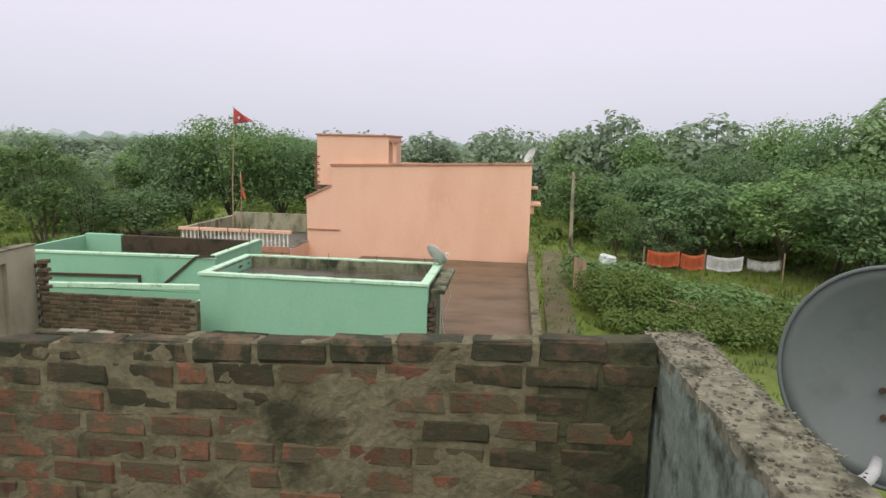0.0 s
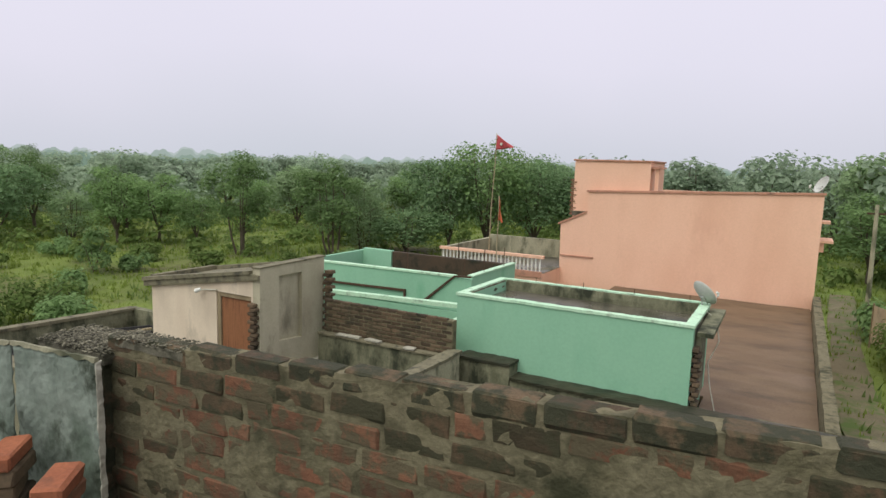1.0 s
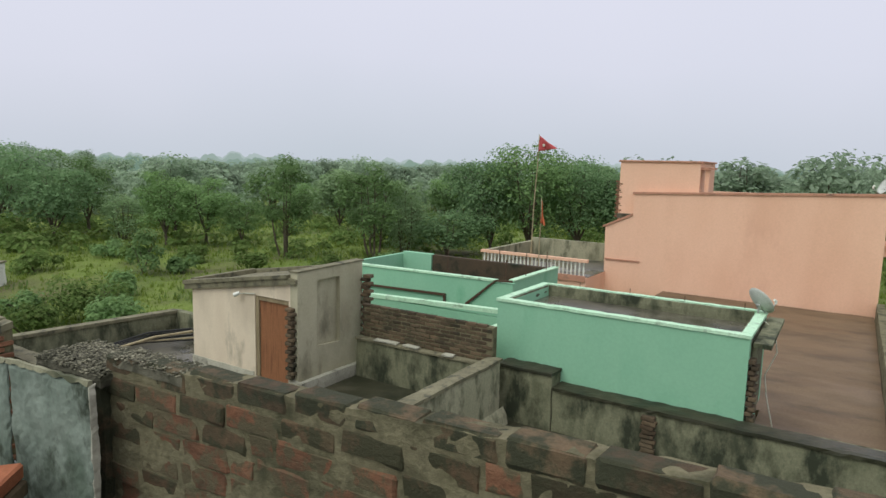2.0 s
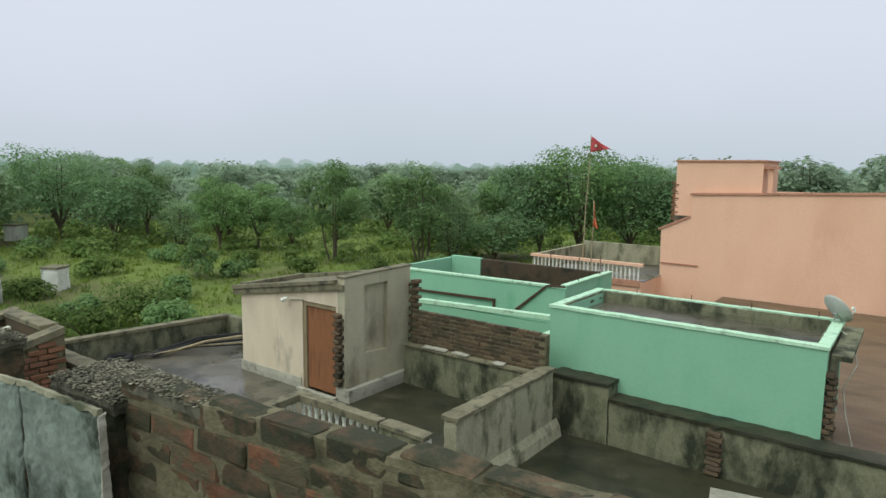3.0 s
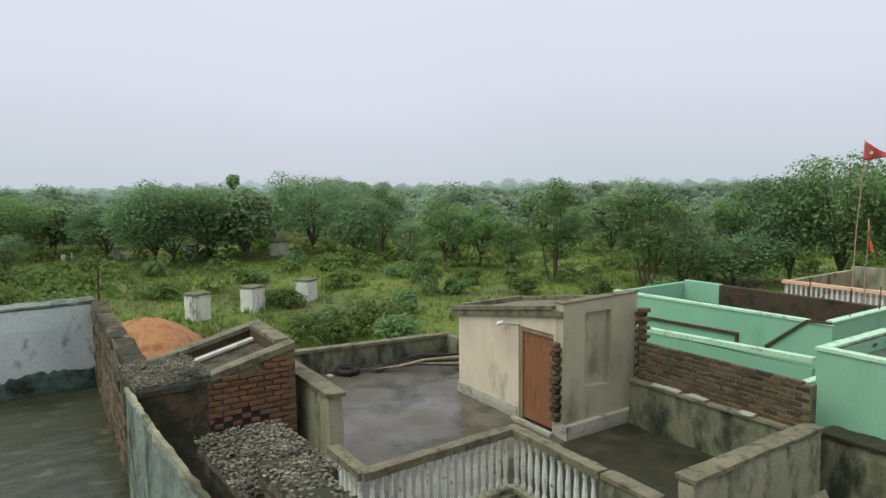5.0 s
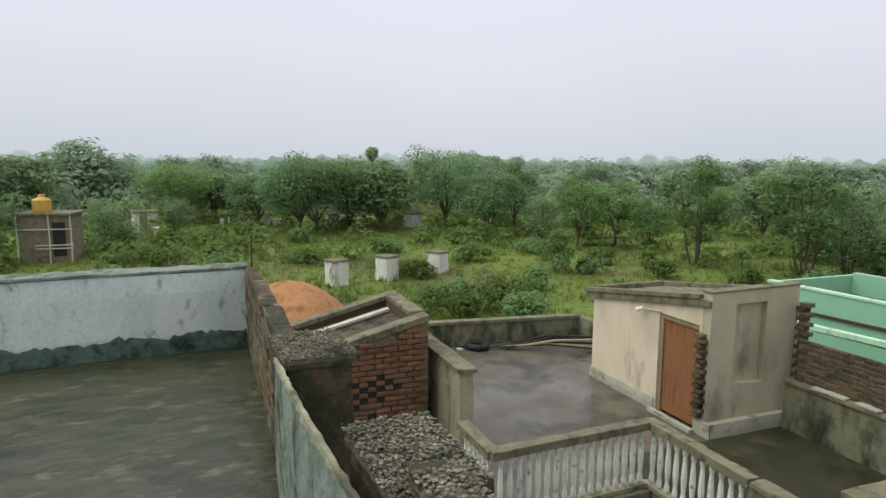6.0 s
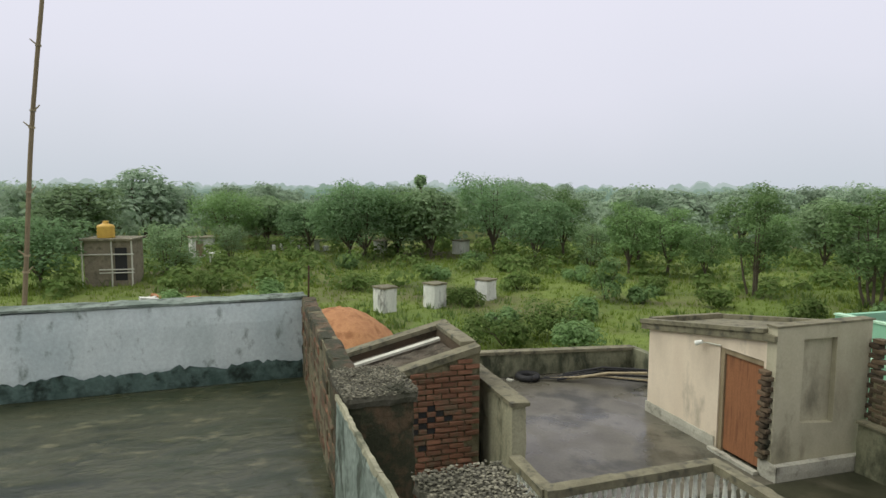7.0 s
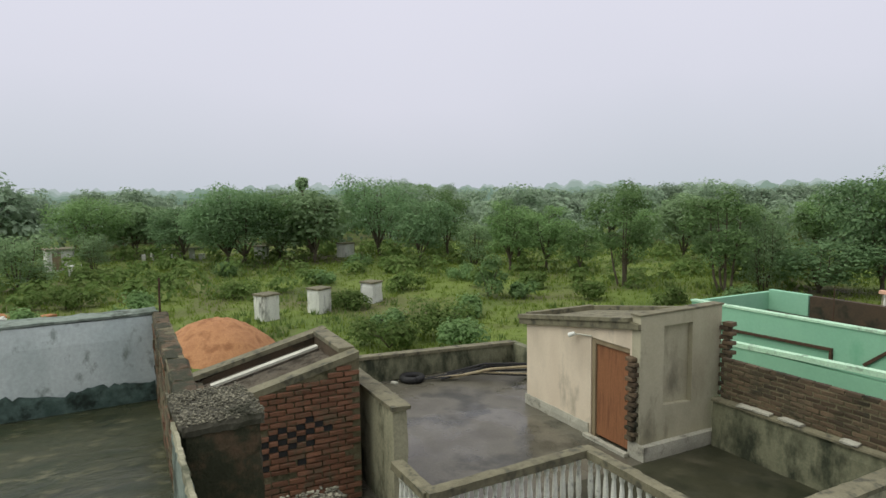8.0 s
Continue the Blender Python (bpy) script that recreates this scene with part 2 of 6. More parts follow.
def leaf_material(name, a, b_, c):
    m = bpy.data.materials.new(name)
    m.use_nodes = True
    n, l = m.node_tree.nodes, m.node_tree.links
    b = n["Principled BSDF"]
    geo = n.new("ShaderNodeNewGeometry")
    r = n.new("ShaderNodeValToRGB")
    r.color_ramp.elements[0].color, r.color_ramp.elements[1].color = (*a, 1), (*c, 1)
    r.color_ramp.elements.new(0.5).color = (*b_, 1)
    l.new(geo.outputs["Random Per Island"], r.inputs[0])
    info = n.new("ShaderNodeObjectInfo")
    mr = n.new("ShaderNodeMapRange")
    mr.inputs["To Min"].default_value, mr.inputs["To Max"].default_value = 0.8, 1.2
    l.new(info.outputs["Random"], mr.inputs["Value"])
    s = n.new("ShaderNodeVectorMath")
    s.operation = "SCALE"
    l.new(r.outputs[0], s.inputs[0])
    l.new(mr.outputs[0], s.inputs["Scale"])
    l.new(s.outputs[0], b.inputs["Base Color"])
    b.inputs["Roughness"].default_value = 0.8
    b.inputs["Specular IOR Level"].default_value = 0.06
    tr = n.new("ShaderNodeBsdfTranslucent")
    l.new(s.outputs[0], tr.inputs["Color"])
    mx = n.new("ShaderNodeMixShader")
    mx.inputs[0].default_value = 0.45
    l.new(b.outputs[0], mx.inputs[1])
    l.new(tr.outputs[0], mx.inputs[2])
    l.new(mx.outputs[0], n["Material Output"].inputs["Surface"])
    return m


M_LEAF = leaf_material("green_leaves", (0.165, 0.27, 0.10), (0.20, 0.315, 0.12), (0.24, 0.36, 0.145))
M_LEAF_DARK = leaf_material("dark_leaves", (0.16, 0.265, 0.12), (0.195, 0.31, 0.142), (0.23, 0.35, 0.165))
M_LEAF_PALE = leaf_material("pale_leaves", (0.215, 0.32, 0.15), (0.25, 0.355, 0.175), (0.285, 0.39, 0.20))
# paler and bluer than the other leaves, to paint in distance haze
M_LEAF_HAZED = leaf_material("hazed_leaves", (0.265, 0.355, 0.23), (0.295, 0.385, 0.255), (0.325, 0.41, 0.28))
M_GRASS = leaf_material("grass_blades", (0.14, 0.205, 0.034), (0.175, 0.24, 0.046), (0.215, 0.28, 0.065))
M_SCRUB = leaf_material("scrub_leaves", (0.12, 0.19, 0.05), (0.15, 0.225, 0.065), (0.185, 0.245, 0.08))


# ---------------------------------------------------------------- mesh helpers
def link(name, bm, mat, parent=None, label="", smooth=False):
    me = bpy.data.meshes.new(name)
    bmesh.ops.recalc_face_normals(bm, faces=bm.faces)
    bm.to_mesh(me)
    bm.free()
    if smooth:
        for p in me.polygons:
            p.use_smooth = True
    me.materials.append(mat)
    ob = new(name, me)
    if parent is not None:
        ob.parent = parent
    if label:
        ob["label"] = label
    return ob


def part(name, bm, mat, parent, label="", smooth=False):
    return link(name, bm, mat, parent, label, smooth)


def thing(name, label, category, m=None, group="", kind=""):
    ob = new(name)
    ob.empty_display_size = 0.1
    if m is not None:
        ob.matrix_world = m
    return tagged(ob, label, category, group, kind)


def add_box(bm, x0, y0, z0, x1, y1, z1, bevel=0.0, segments=1):
    r = bmesh.ops.create_cube(bm, size=1)
    for v in r["verts"]:
        v.co = Vector((x0 + (x1 - x0) * (v.co.x + 0.5), y0 + (y1 - y0) * (v.co.y + 0.5), z0 + (z1 - z0) * (v.co.z + 0.5)))
    if bevel:
        edges = list({e for v in r["verts"] for e in v.link_edges})
        bmesh.ops.bevel(bm, geom=edges, offset=bevel, segments=segments, affect="EDGES", profile=0.6)


def box(x0, y0, z0, x1, y1, z1, bevel=0.0, segments=1):
    bm = bmesh.new()
    add_box(bm, x0, y0, z0, x1, y1, z1, bevel, segments)
    return bm


def worn_box(x0, y0, z0, x1, y1, z1, step=0.12, amp=0.008, freq=3.0, z1b=None, edge=0.012, seed=0.0, most=60):
    """A box of small facets with an uneven surface and broken edges; its top may fall along its longer side, from z1 to z1b."""
    bm = bmesh.new()
    z1b = z1 if z1b is None else z1b
    dims = (x1 - x0, y1 - y0, max(z1, z1b) - z0)
    ns = [max(1, min(most, int(d / step))) for d in dims]
    along = 0 if dims[0] >= dims[1] else 1
    made = {}

    def vert(i, j, k):
        if (i, j, k) not in made:
            f = (i / ns[0], j / ns[1], k / ns[2])
            top = z1 + (z1b - z1) * f[along]
            p = Vector((x0 + dims[0] * f[0], y0 + dims[1] * f[1], z0 + (top - z0) * f[2]))
            q = p * freq + Vector((seed, seed * 0.7, seed * 1.3))
            on = [(0 if a == 0 else 1 if a == n else None) for a, n in zip((i, j, k), ns)]
            d = noise.noise_vector(q) * amp + noise.noise_vector(q * 4.1) * amp * 0.5
            hard = sum(o is not None for o in on)
            p += d
            if hard >= 2:
                w = edge * (0.4 + 1.2 * abs(noise.noise(q * 2.3)))
                for a, o in enumerate(on):
                    if o is not None and not (a == 2 and o == 0):
                        p[a] += w if o == 0 else -w
            made[i, j, k] = bm.verts.new(p)
        return made[i, j, k]

    nx, ny, nz = ns
    for a, b, fix in ((0, 1, 2), (0, 2, 1), (1, 2, 0)):
        for side in (0, ns[fix]):
            for i in range(ns[a]):
                for j in range(ns[b]):
                    q = []
                    for da, db in ((0, 0), (1, 0), (1, 1), (0, 1)):
                        c = [0, 0, 0]
                        c[a], c[b], c[fix] = i + da, j + db, side
                        q.append(vert(*c))
                    bm.faces.new(q)
    return bm


def tube(bm, points, r, sides=8, r1=None):
    """A round bar along points, tapering from r to r1."""
    r1 = r if r1 is None else r1
    rings = []
    for i, p in enumerate(points):
        p = Vector(p)
        d = Vector(points[min(i + 1, len(points) - 1)]) - Vector(points[max(i - 1, 0)])
        d.normalize()
        a = d.orthogonal().normalized()
        b = d.cross(a)
        if rings:
            pa = rings[-1][1]
            a = (pa - d * pa.dot(d)).normalized()
            b = d.cross(a)
        rr = r + (r1 - r) * i / max(1, len(points) - 1)
        rings.append(([bm.verts.new(p + (a * math.cos(2 * math.pi * k / sides) + b * math.sin(2 * math.pi * k / sides)) * rr) for k in range(sides)], a))
    for (va, _), (vb, _) in zip(rings, rings[1:]):
        for k in range(sides):
            bm.faces.new((va[k], va[(k + 1) % sides], vb[(k + 1) % sides], vb[k]))
    bm.faces.new(rings[0][0][::-1])
    bm.faces.new(rings[-1][0])


def prism(points, depth, axis="y"):
    """A flat outline of (a, z) pairs made thick: along y for outlines in x and z, along x for outlines in y and z."""
    bm = bmesh.new()
    mk = (lambda a, z, d: (a, d, z)) if axis == "y" else (lambda a, z, d: (d, a, z))
    f = [bm.verts.new(mk(a, z, depth[0])) for a, z in points]
    g = [bm.verts.new(mk(a, z, depth[1])) for a, z in points]
    bm.faces.new(f)
    bm.faces.new(g[::-1])
    for i in range(len(points)):
        j = (i + 1) % len(points)
        bm.faces.new((f[i], f[j], g[j], g[i]))
    return bm


def brick_mesh(name, lx, ly, lz, mat, seed, rough=0.006, bevel=0.010):
    """One worn brick, centred on its origin."""
    rnd = random.Random(seed)
    bm = box(-lx / 2, -ly / 2, -lz / 2, lx / 2, ly / 2, lz / 2, bevel)
    for v in bm.verts:
        v.co += Vector((rnd.uniform(-1, 1), rnd.uniform(-1, 1), rnd.uniform(-1, 1))) * rough
    bmesh.ops.recalc_face_normals(bm, faces=bm.faces)
    me = bpy.data.meshes.new(name)
    bm.to_mesh(me)
    bm.free()
    me.materials.append(mat)
    return me


def lay(parent, mesh, loc, rz=0.0, name="brick", tilt=0.0, scale=(1, 1, 1)):
    ob = new(name, mesh)
    ob.parent = parent
    ob.matrix_basis = Matrix.LocRotScale(loc, Euler((tilt, 0, rz)), scale)
    return ob


GROUND = -6.3
SITE = pose(-9.08, 10.19, 0, 0, 0, -3.0)     # the neighbouring plots stand at a slight angle


def site(u, v, z=0.0, rz=0.0):
    return SITE @ pose(u, v, z, 0, 0, rz)


def structure(name, bm, mat, label, m=None, smooth=False, category="wall"):
    ob = link(name, bm, mat, smooth=smooth)
    if m is not None:
        ob.matrix_world = m
    return tagged(ob, label, category, kind="structure")


# ---------------------------------------------------------------- ground
def build_ground():
    bm = bmesh.new()
    radii = [0, 8, 16, 24, 32, 40, 50, 60, 72, 86, 105, 130, 170, 230, 330, 500, 900, 2000]
    rings = []
    for r in radii:
        n_ = 1 if r == 0 else 96
        ring = []
        for k in range(n_):
            a = 2 * math.pi * k / n_
            x, y = r * math.cos(a), r * math.sin(a)
            h = 0.0
            if 22 < r < 400:
                h = 0.5 * noise.noise(Vector((x * 0.03, y * 0.03, 1.7))) + 0.18 * noise.noise(Vector((x * 0.13, y * 0.13, 5.0)))
            ring.append(bm.verts.new((x, y, GROUND + h)))
        rings.append(ring)
    for k in range(96):
        bm.faces.new((rings[0][0], rings[1][k], rings[1][(k + 1) % 96]))
    for a, b in zip(rings[1:], rings[2:]):
        for k in range(96):
            bm.faces.new((a[k], b[k], b[(k + 1) % 96], a[(k + 1) % 96]))
    structure("ground", bm, M_GROUND, "rough green pasture with bare patches", smooth=True, category="ground")


build_ground()

# ---------------------------------------------------------------- own rooftop
FLOOR = -0.25
structure("floor", worn_box(-7.6, -6.0, FLOOR - 0.15, 0.75, 2.60, FLOOR, 0.35, 0.004), M_ROOF_OWN, "dark wet mossy cement roof floor", category="floor")
structure("wall_house", box(-7.55, -5.9, GROUND - 0.1, 0.75, 2.55, FLOOR - 0.15), M_GREY, "plain grey plastered house wall below the roof")
structure("wall_back", worn_box(-7.6, -6.2, FLOOR, 0.8, -6.0, 0.7, 0.3, 0.006), M_PLASTER_OLD, "mouldy limewashed roof parapet")


def brick_wall(name, x0, x1, y0, y1, zbase, ztop0, ztop1, label, seed, mat=M_BRICK, top_mat=M_BRICK_TOP):
    """A one-brick parapet of separate bricks on a recessed mortar core. Its top runs from ztop0 at x0 to ztop1 at x1."""
    rnd = random.Random(seed)
    wall = thing(name, label, "brick wall", kind="structure")
    top_of = lambda x: ztop0 + (ztop1 - ztop0) * (x - x0) / (x1 - x0)
    xm = x1 - 0.42
    for xa, xb, bed in ((x0 + 0.01, xm, M_MORTAR), (xm, x1 - 0.01, M_MORTAR_MOSS)):
        part("mortar", worn_box(xa, y0 + 0.007, zbase, xb, y1 - 0.004, top_of(xa) - 0.006, 0.024, 0.008, 9.0, top_of(xb) - 0.006, 0.002, seed, 140), bed, wall)
    shapes = [brick_mesh("brick", 0.254, 0.10, 0.081, mat, seed * 10 + k, 0.006, 0.008) for k in range(9)]
    halves = [brick_mesh("brick", 0.122, 0.10, 0.080, mat, seed * 10 + 50 + k, 0.006, 0.008) for k in range(3)]
    tops = [brick_mesh("brick", 0.25, y1 - y0 - 0.008, 0.084, top_mat, seed * 10 + 80 + k, 0.007, 0.012) for k in range(8)]
    mossy = [brick_mesh("brick", 0.254, 0.10, 0.081, M_BRICK_MOSS, seed * 10 + 60 + k, 0.006, 0.008) for k in range(4)]
    course = 0
    z = min(ztop0, ztop1) - 0.128
    while z > zbase + 0.02:
        x = x0 + (0.02 if course % 2 else -0.09) + rnd.uniform(0, 0.04)
        while x < x1 - 0.05:
            half = rnd.random() < 0.16
            w = 0.13 if half else 0.262
            cx = x + w / 2
            if x0 + 0.03 < cx < x1 - 0.03 and rnd.random() > 0.025:
                zz = z + (top_of(cx) - min(ztop0, ztop1)) * max(0.0, 1 - course / 8)
                lay(wall, rnd.choice(halves if half else mossy if rnd.random() < 0.12 + max(0.0, 1 - (x1 - cx) / 0.7) + 0.35 * (course < 2) else shapes), (cx, y0 + 0.054 + rnd.uniform(-0.004, 0.004) + 0.010 * noise.noise(Vector((cx * 2.6, zz * 2.6, seed))), zz + rnd.uniform(-0.005, 0.005)), rnd.uniform(-0.03, 0.03),
                    scale=(rnd.uniform(0.92, 1.02), 1, rnd.uniform(0.96, 1.1)))
            x += w
        z -= 0.091
        course += 1
    x = x0 + 0.12
    while x < x1 - 0.1:
        lay(wall, rnd.choice(tops), (x, (y0 + y1) / 2 + rnd.uniform(-0.008, 0.008), top_of(x) - 0.042 + rnd.uniform(-0.004, 0.003)), rnd.uniform(-0.03, 0.03), tilt=rnd.uniform(-0.03, 0.03), scale=(rnd.uniform(0.9, 1.06), 1, rnd.uniform(0.9, 1.05)))
        x += rnd.uniform(0.250, 0.268)
    return wall


def rubble(name, x0, x1, y0, y1, z, n_, seed, label, h=0.05):
    """Broken lime concrete left on a wall's end: a lumpy bed with stones in it."""
    rnd = random.Random(seed)
    t = thing(name, label, "rubble")
    part("bed", worn_box(x0, y0, z - 0.03, x1, y1, z + h * 0.5, 0.025, 0.006, 14.0, edge=0.010, seed=seed, most=120), M_RUBBLE, t)
    bm = bmesh.new()
    for _ in range(n_):
        s = rnd.uniform(0.003, 0.0068)
        c = Vector((rnd.uniform(x0, x1), rnd.uniform(y0, y1), z + h * 0.5 + rnd.uniform(-0.008, 0.014)))
        r = bmesh.ops.create_icosphere(bm, subdivisions=1, radius=s)
        q = Vector((rnd.uniform(0.8, 1.7), rnd.uniform(0.8, 1.5), rnd.uniform(0.35, 0.7)))
        for v in r["verts"]:
            v.co = Vector((v.co.x * q.x, v.co.y * q.y, v.co.z * q.z)) * rnd.uniform(0.85, 1.15) + c
    tagged(part("gravel", bm, M_RUBBLE, t), kind="stuff")
    return t


structure("wall_east", worn_box(0.605, -6.0, FLOOR, 0.81, 2.60, 0.79, 0.07, 0.010, 5.0), M_PLASTER_OLD, "mouldy blue-grey limewashed roof parapet")
rubble("parapet_cap", 0.60, 0.82, -1.0, 2.60, 0.778, 2000, 31, "rough weathered lime concrete on the parapet top", 0.035)
structure("wall_west", worn_box(-7.65, -6.0, FLOOR, -7.40, 2.52, 0.47, 0.15, 0.010, 3.0), M_PLASTER_BLUE, "pale blue limewashed roof parapet, mouldy at its foot")
structure("trim_west", worn_box(-7.67, -6.0, 0.472, -7.39, 2.52, 0.50, 0.08, 0.010, 4.0), M_PLASTER_OLD, "dirty weathered cement coping", category="trim")
# mould band at the foot of the blue parapet
def mould_band(name, x, y0, y1, z0, h0, h1, label):
    """A thin skin of mould on a wall's foot, with a ragged upper edge."""
    bm = bmesh.new()
    n_, m_ = 220, 5
    grid = []
    for i in range(n_ + 1):
        y = y0 + (y1 - y0) * i / n_
        h = h0 + (h1 - h0) * i / n_ + 0.035 * noise.noise(Vector((y * 3.1, 0, 4))) + 0.03 * noise.noise(Vector((y * 11.0, 2, 4))) + 0.04 * noise.noise(Vector((y * 29.0, 5, 4)))
        grid.append([bm.verts.new((x + (0.004 if j < m_ else 0.0) + 0.003 * noise.noise(Vector((y * 9, j, 0))), y, z0 + h * j / m_)) for j in range(m_ + 1)])
    for a, b in zip(grid, grid[1:]):
        for j in range(m_):
            bm.faces.new((a[j], b[j], b[j + 1], a[j + 1]))
    mat = material("mould_skin", [(0.05, 0.085, 0.075), (0.10, 0.15, 0.14), (0.03, 0.05, 0.042)], 0.9, 5, 30, 0.5, (0.02, 0.032, 0.025), 7, 0.5)
    return structure(name, bm, mat, label, category="baseboard")


mould_band("baseboard_west", -7.388, -6.0, 2.46, FLOOR, 0.13, 0.17, "dark green ragged mould at the parapet's foot")

rubble("wall_end_rubble", -3.40, -2.90, 2.29, 2.58, 0.572, 2600, 41, "pale broken lime concrete on a wall's end", 0.05)
rubble("wall_top_rubble", -2.90, -2.45, 2.335, 2.47, 0.655, 800, 43, "thin layer of broken lime concrete on the wall", 0.024)
rubble("wall_end_rubble", -4.86, -4.39, 2.28, 2.63, 0.498, 2200, 42, "pale broken lime concrete on a wall's end", 0.05)

# plaster skin that has come off the brickwork, split by a crack
def broken_edge(xa, xb, za, zb, seed):
    """A thin ragged strip of broken plaster along a sloping top."""
    bm = bmesh.new()
    rings = []
    for i in range(61):
        f = i / 60
        x, z = xa + (xb - xa) * f, za + (zb - za) * f
        d = [0.006 * noise.noise(Vector((x * 17, k * 3.1, seed))) for k in range(4)]
        rings.append([bm.verts.new(p) for p in ((x, 0.009 + d[0], z - 0.012 + 2 * d[1]), (x, 0.034 + d[1], z - 0.012), (x, 0.030 + d[2], z + 0.005 + d[3]), (x, 0.014 + d[3], z + 0.005 + d[2]))])
    for a, b in zip(rings, rings[1:]):
        for k in range(4):
            bm.faces.new((a[k], a[(k + 1) % 4], b[(k + 1) % 4], b[k]))
    bm.faces.new(rings[0])
    bm.faces.new(rings[-1])
    return bm


skin = thing("plaster_skin", "loose slab of mouldy blue-white plaster, cracked through", "plaster")
for xa, xb, za, zb, turn, s in ((-3.437, -2.82, 0.598, 0.612, 0.0, 3.1), (-4.60, -3.447, 0.475, 0.592, -3.6, 7.7)):
    at = pose(-3.44, 2.18, 0, 0, 0, turn)
    pieces = [part("plaster_piece", worn_box(xa + 3.44, 0.012, FLOOR, xb + 3.44, 0.034, za, 0.03, 0.009, 7.0, zb, 0.014, s), M_PLASTER_OLD, skin),
              part("broken_edge", broken_edge(xa + 3.442, xb + 3.438, za, zb, s), M_GREY, skin, "pale broken plaster edge")]
    for p_ in pieces:
        p_.matrix_basis = at
part("broken_edge", worn_box(-2.826, 2.19, FLOOR, -2.812, 2.225, 0.60, 0.02, 0.007, 11.0, edge=0.005, seed=5.0), M_PLINTH, skin, "pale flaking plaster edge")

# mast of bamboo behind the blue parapet and a bare reinforcing rod
mast = thing("bamboo_mast", "tall thin bamboo mast leaning behind the parapet", "mast", pose(-7.75, 0.12, -0.3))
bm = bmesh.new()
pts = [(0, 0.1 * z + 0.012 * math.sin(z * 2.1), z) for z in [i * 0.4 for i in range(15)]]
tube(bm, pts, 0.021, 10, 0.014)
part("culm", bm, M_WOOD, mast, smooth=True)
for k in range(2, 14):
    bm = bmesh.new()
    z = k * 0.4 + 0.13 * (k % 3)
    y = 0.1 * z + 0.012 * math.sin(z * 2.1)
    s = -1 if k % 2 else 1
    tube(bm, [(0, y, z), (0.01, y + s * 0.03, z + 0.02), (0.015, y + s * 0.055, z + 0.045)], 0.008, 5, 0.005)
    tube(bm, [(0, y, z - 0.008), (0, y + 0.001, z + 0.008)], 0.029 - 0.0007 * k, 10)
    part("twig_stub", bm, M_BAMBOO, mast)
rod = thing("reinforcing_rod", "short rusty iron rod standing in the wall", "rod", pose(-7.36, 2.52, 0.42))
bm = bmesh.new()
tube(bm, [(0, 0, 0), (0.004, 0.002, 0.2), (0.0, 0.006, 0.36)], 0.008, 8)
part("bar", bm, M_IRON, rod)
bm = bmesh.new()
tube(bm, [(0.02, -0.01, 0.03), (0.0, 0.015, 0.05), (-0.02, -0.005, 0.07)], 0.005, 6)
part("wire_tie", bm, M_IRON, rod)

# loose bricks piled by the wall
rb = random.Random(5)
PILE = [(-2.66 + 0.012 * math.sin(3 * k), 1.90 + 0.012 * math.cos(2 * k), k - 1, 2.25 + 0.12 * math.sin(5 * k)) for k in range(8)][1:]
PILE += [(-3.08 + 0.012 * math.cos(4 * k), 1.96 + 0.01 * math.sin(3 * k), k, 2.3 + 0.1 * math.sin(2 * k)) for k in range(7)]
PILE += [(-3.36 + 0.012 * math.cos(3 * k), 1.95 + 0.01 * math.sin(5 * k), k, 0.25 + 0.1 * math.sin(2 * k)) for k in range(9)]
for k, (x, y, z, r) in enumerate(PILE):
    fresh = k < 7 or k == 13
    b = new("loose_brick", brick_mesh("loose_brick", 0.232, 0.112, 0.072, M_BRICK_NEW if k in (6, 13) else M_BRICK_RED if fresh else M_BRICK_DARK, 900 + k, 0.005, 0.010))
    b.matrix_world = pose(x, y, FLOOR + 0.037 + z * 0.0725, 0, 0, math.degrees(r))
    tagged(b, "weathered orange-red clay brick in a small pile" if fresh else "dark worn clay brick in a small pile", "brick", "bricks piled by the wall")


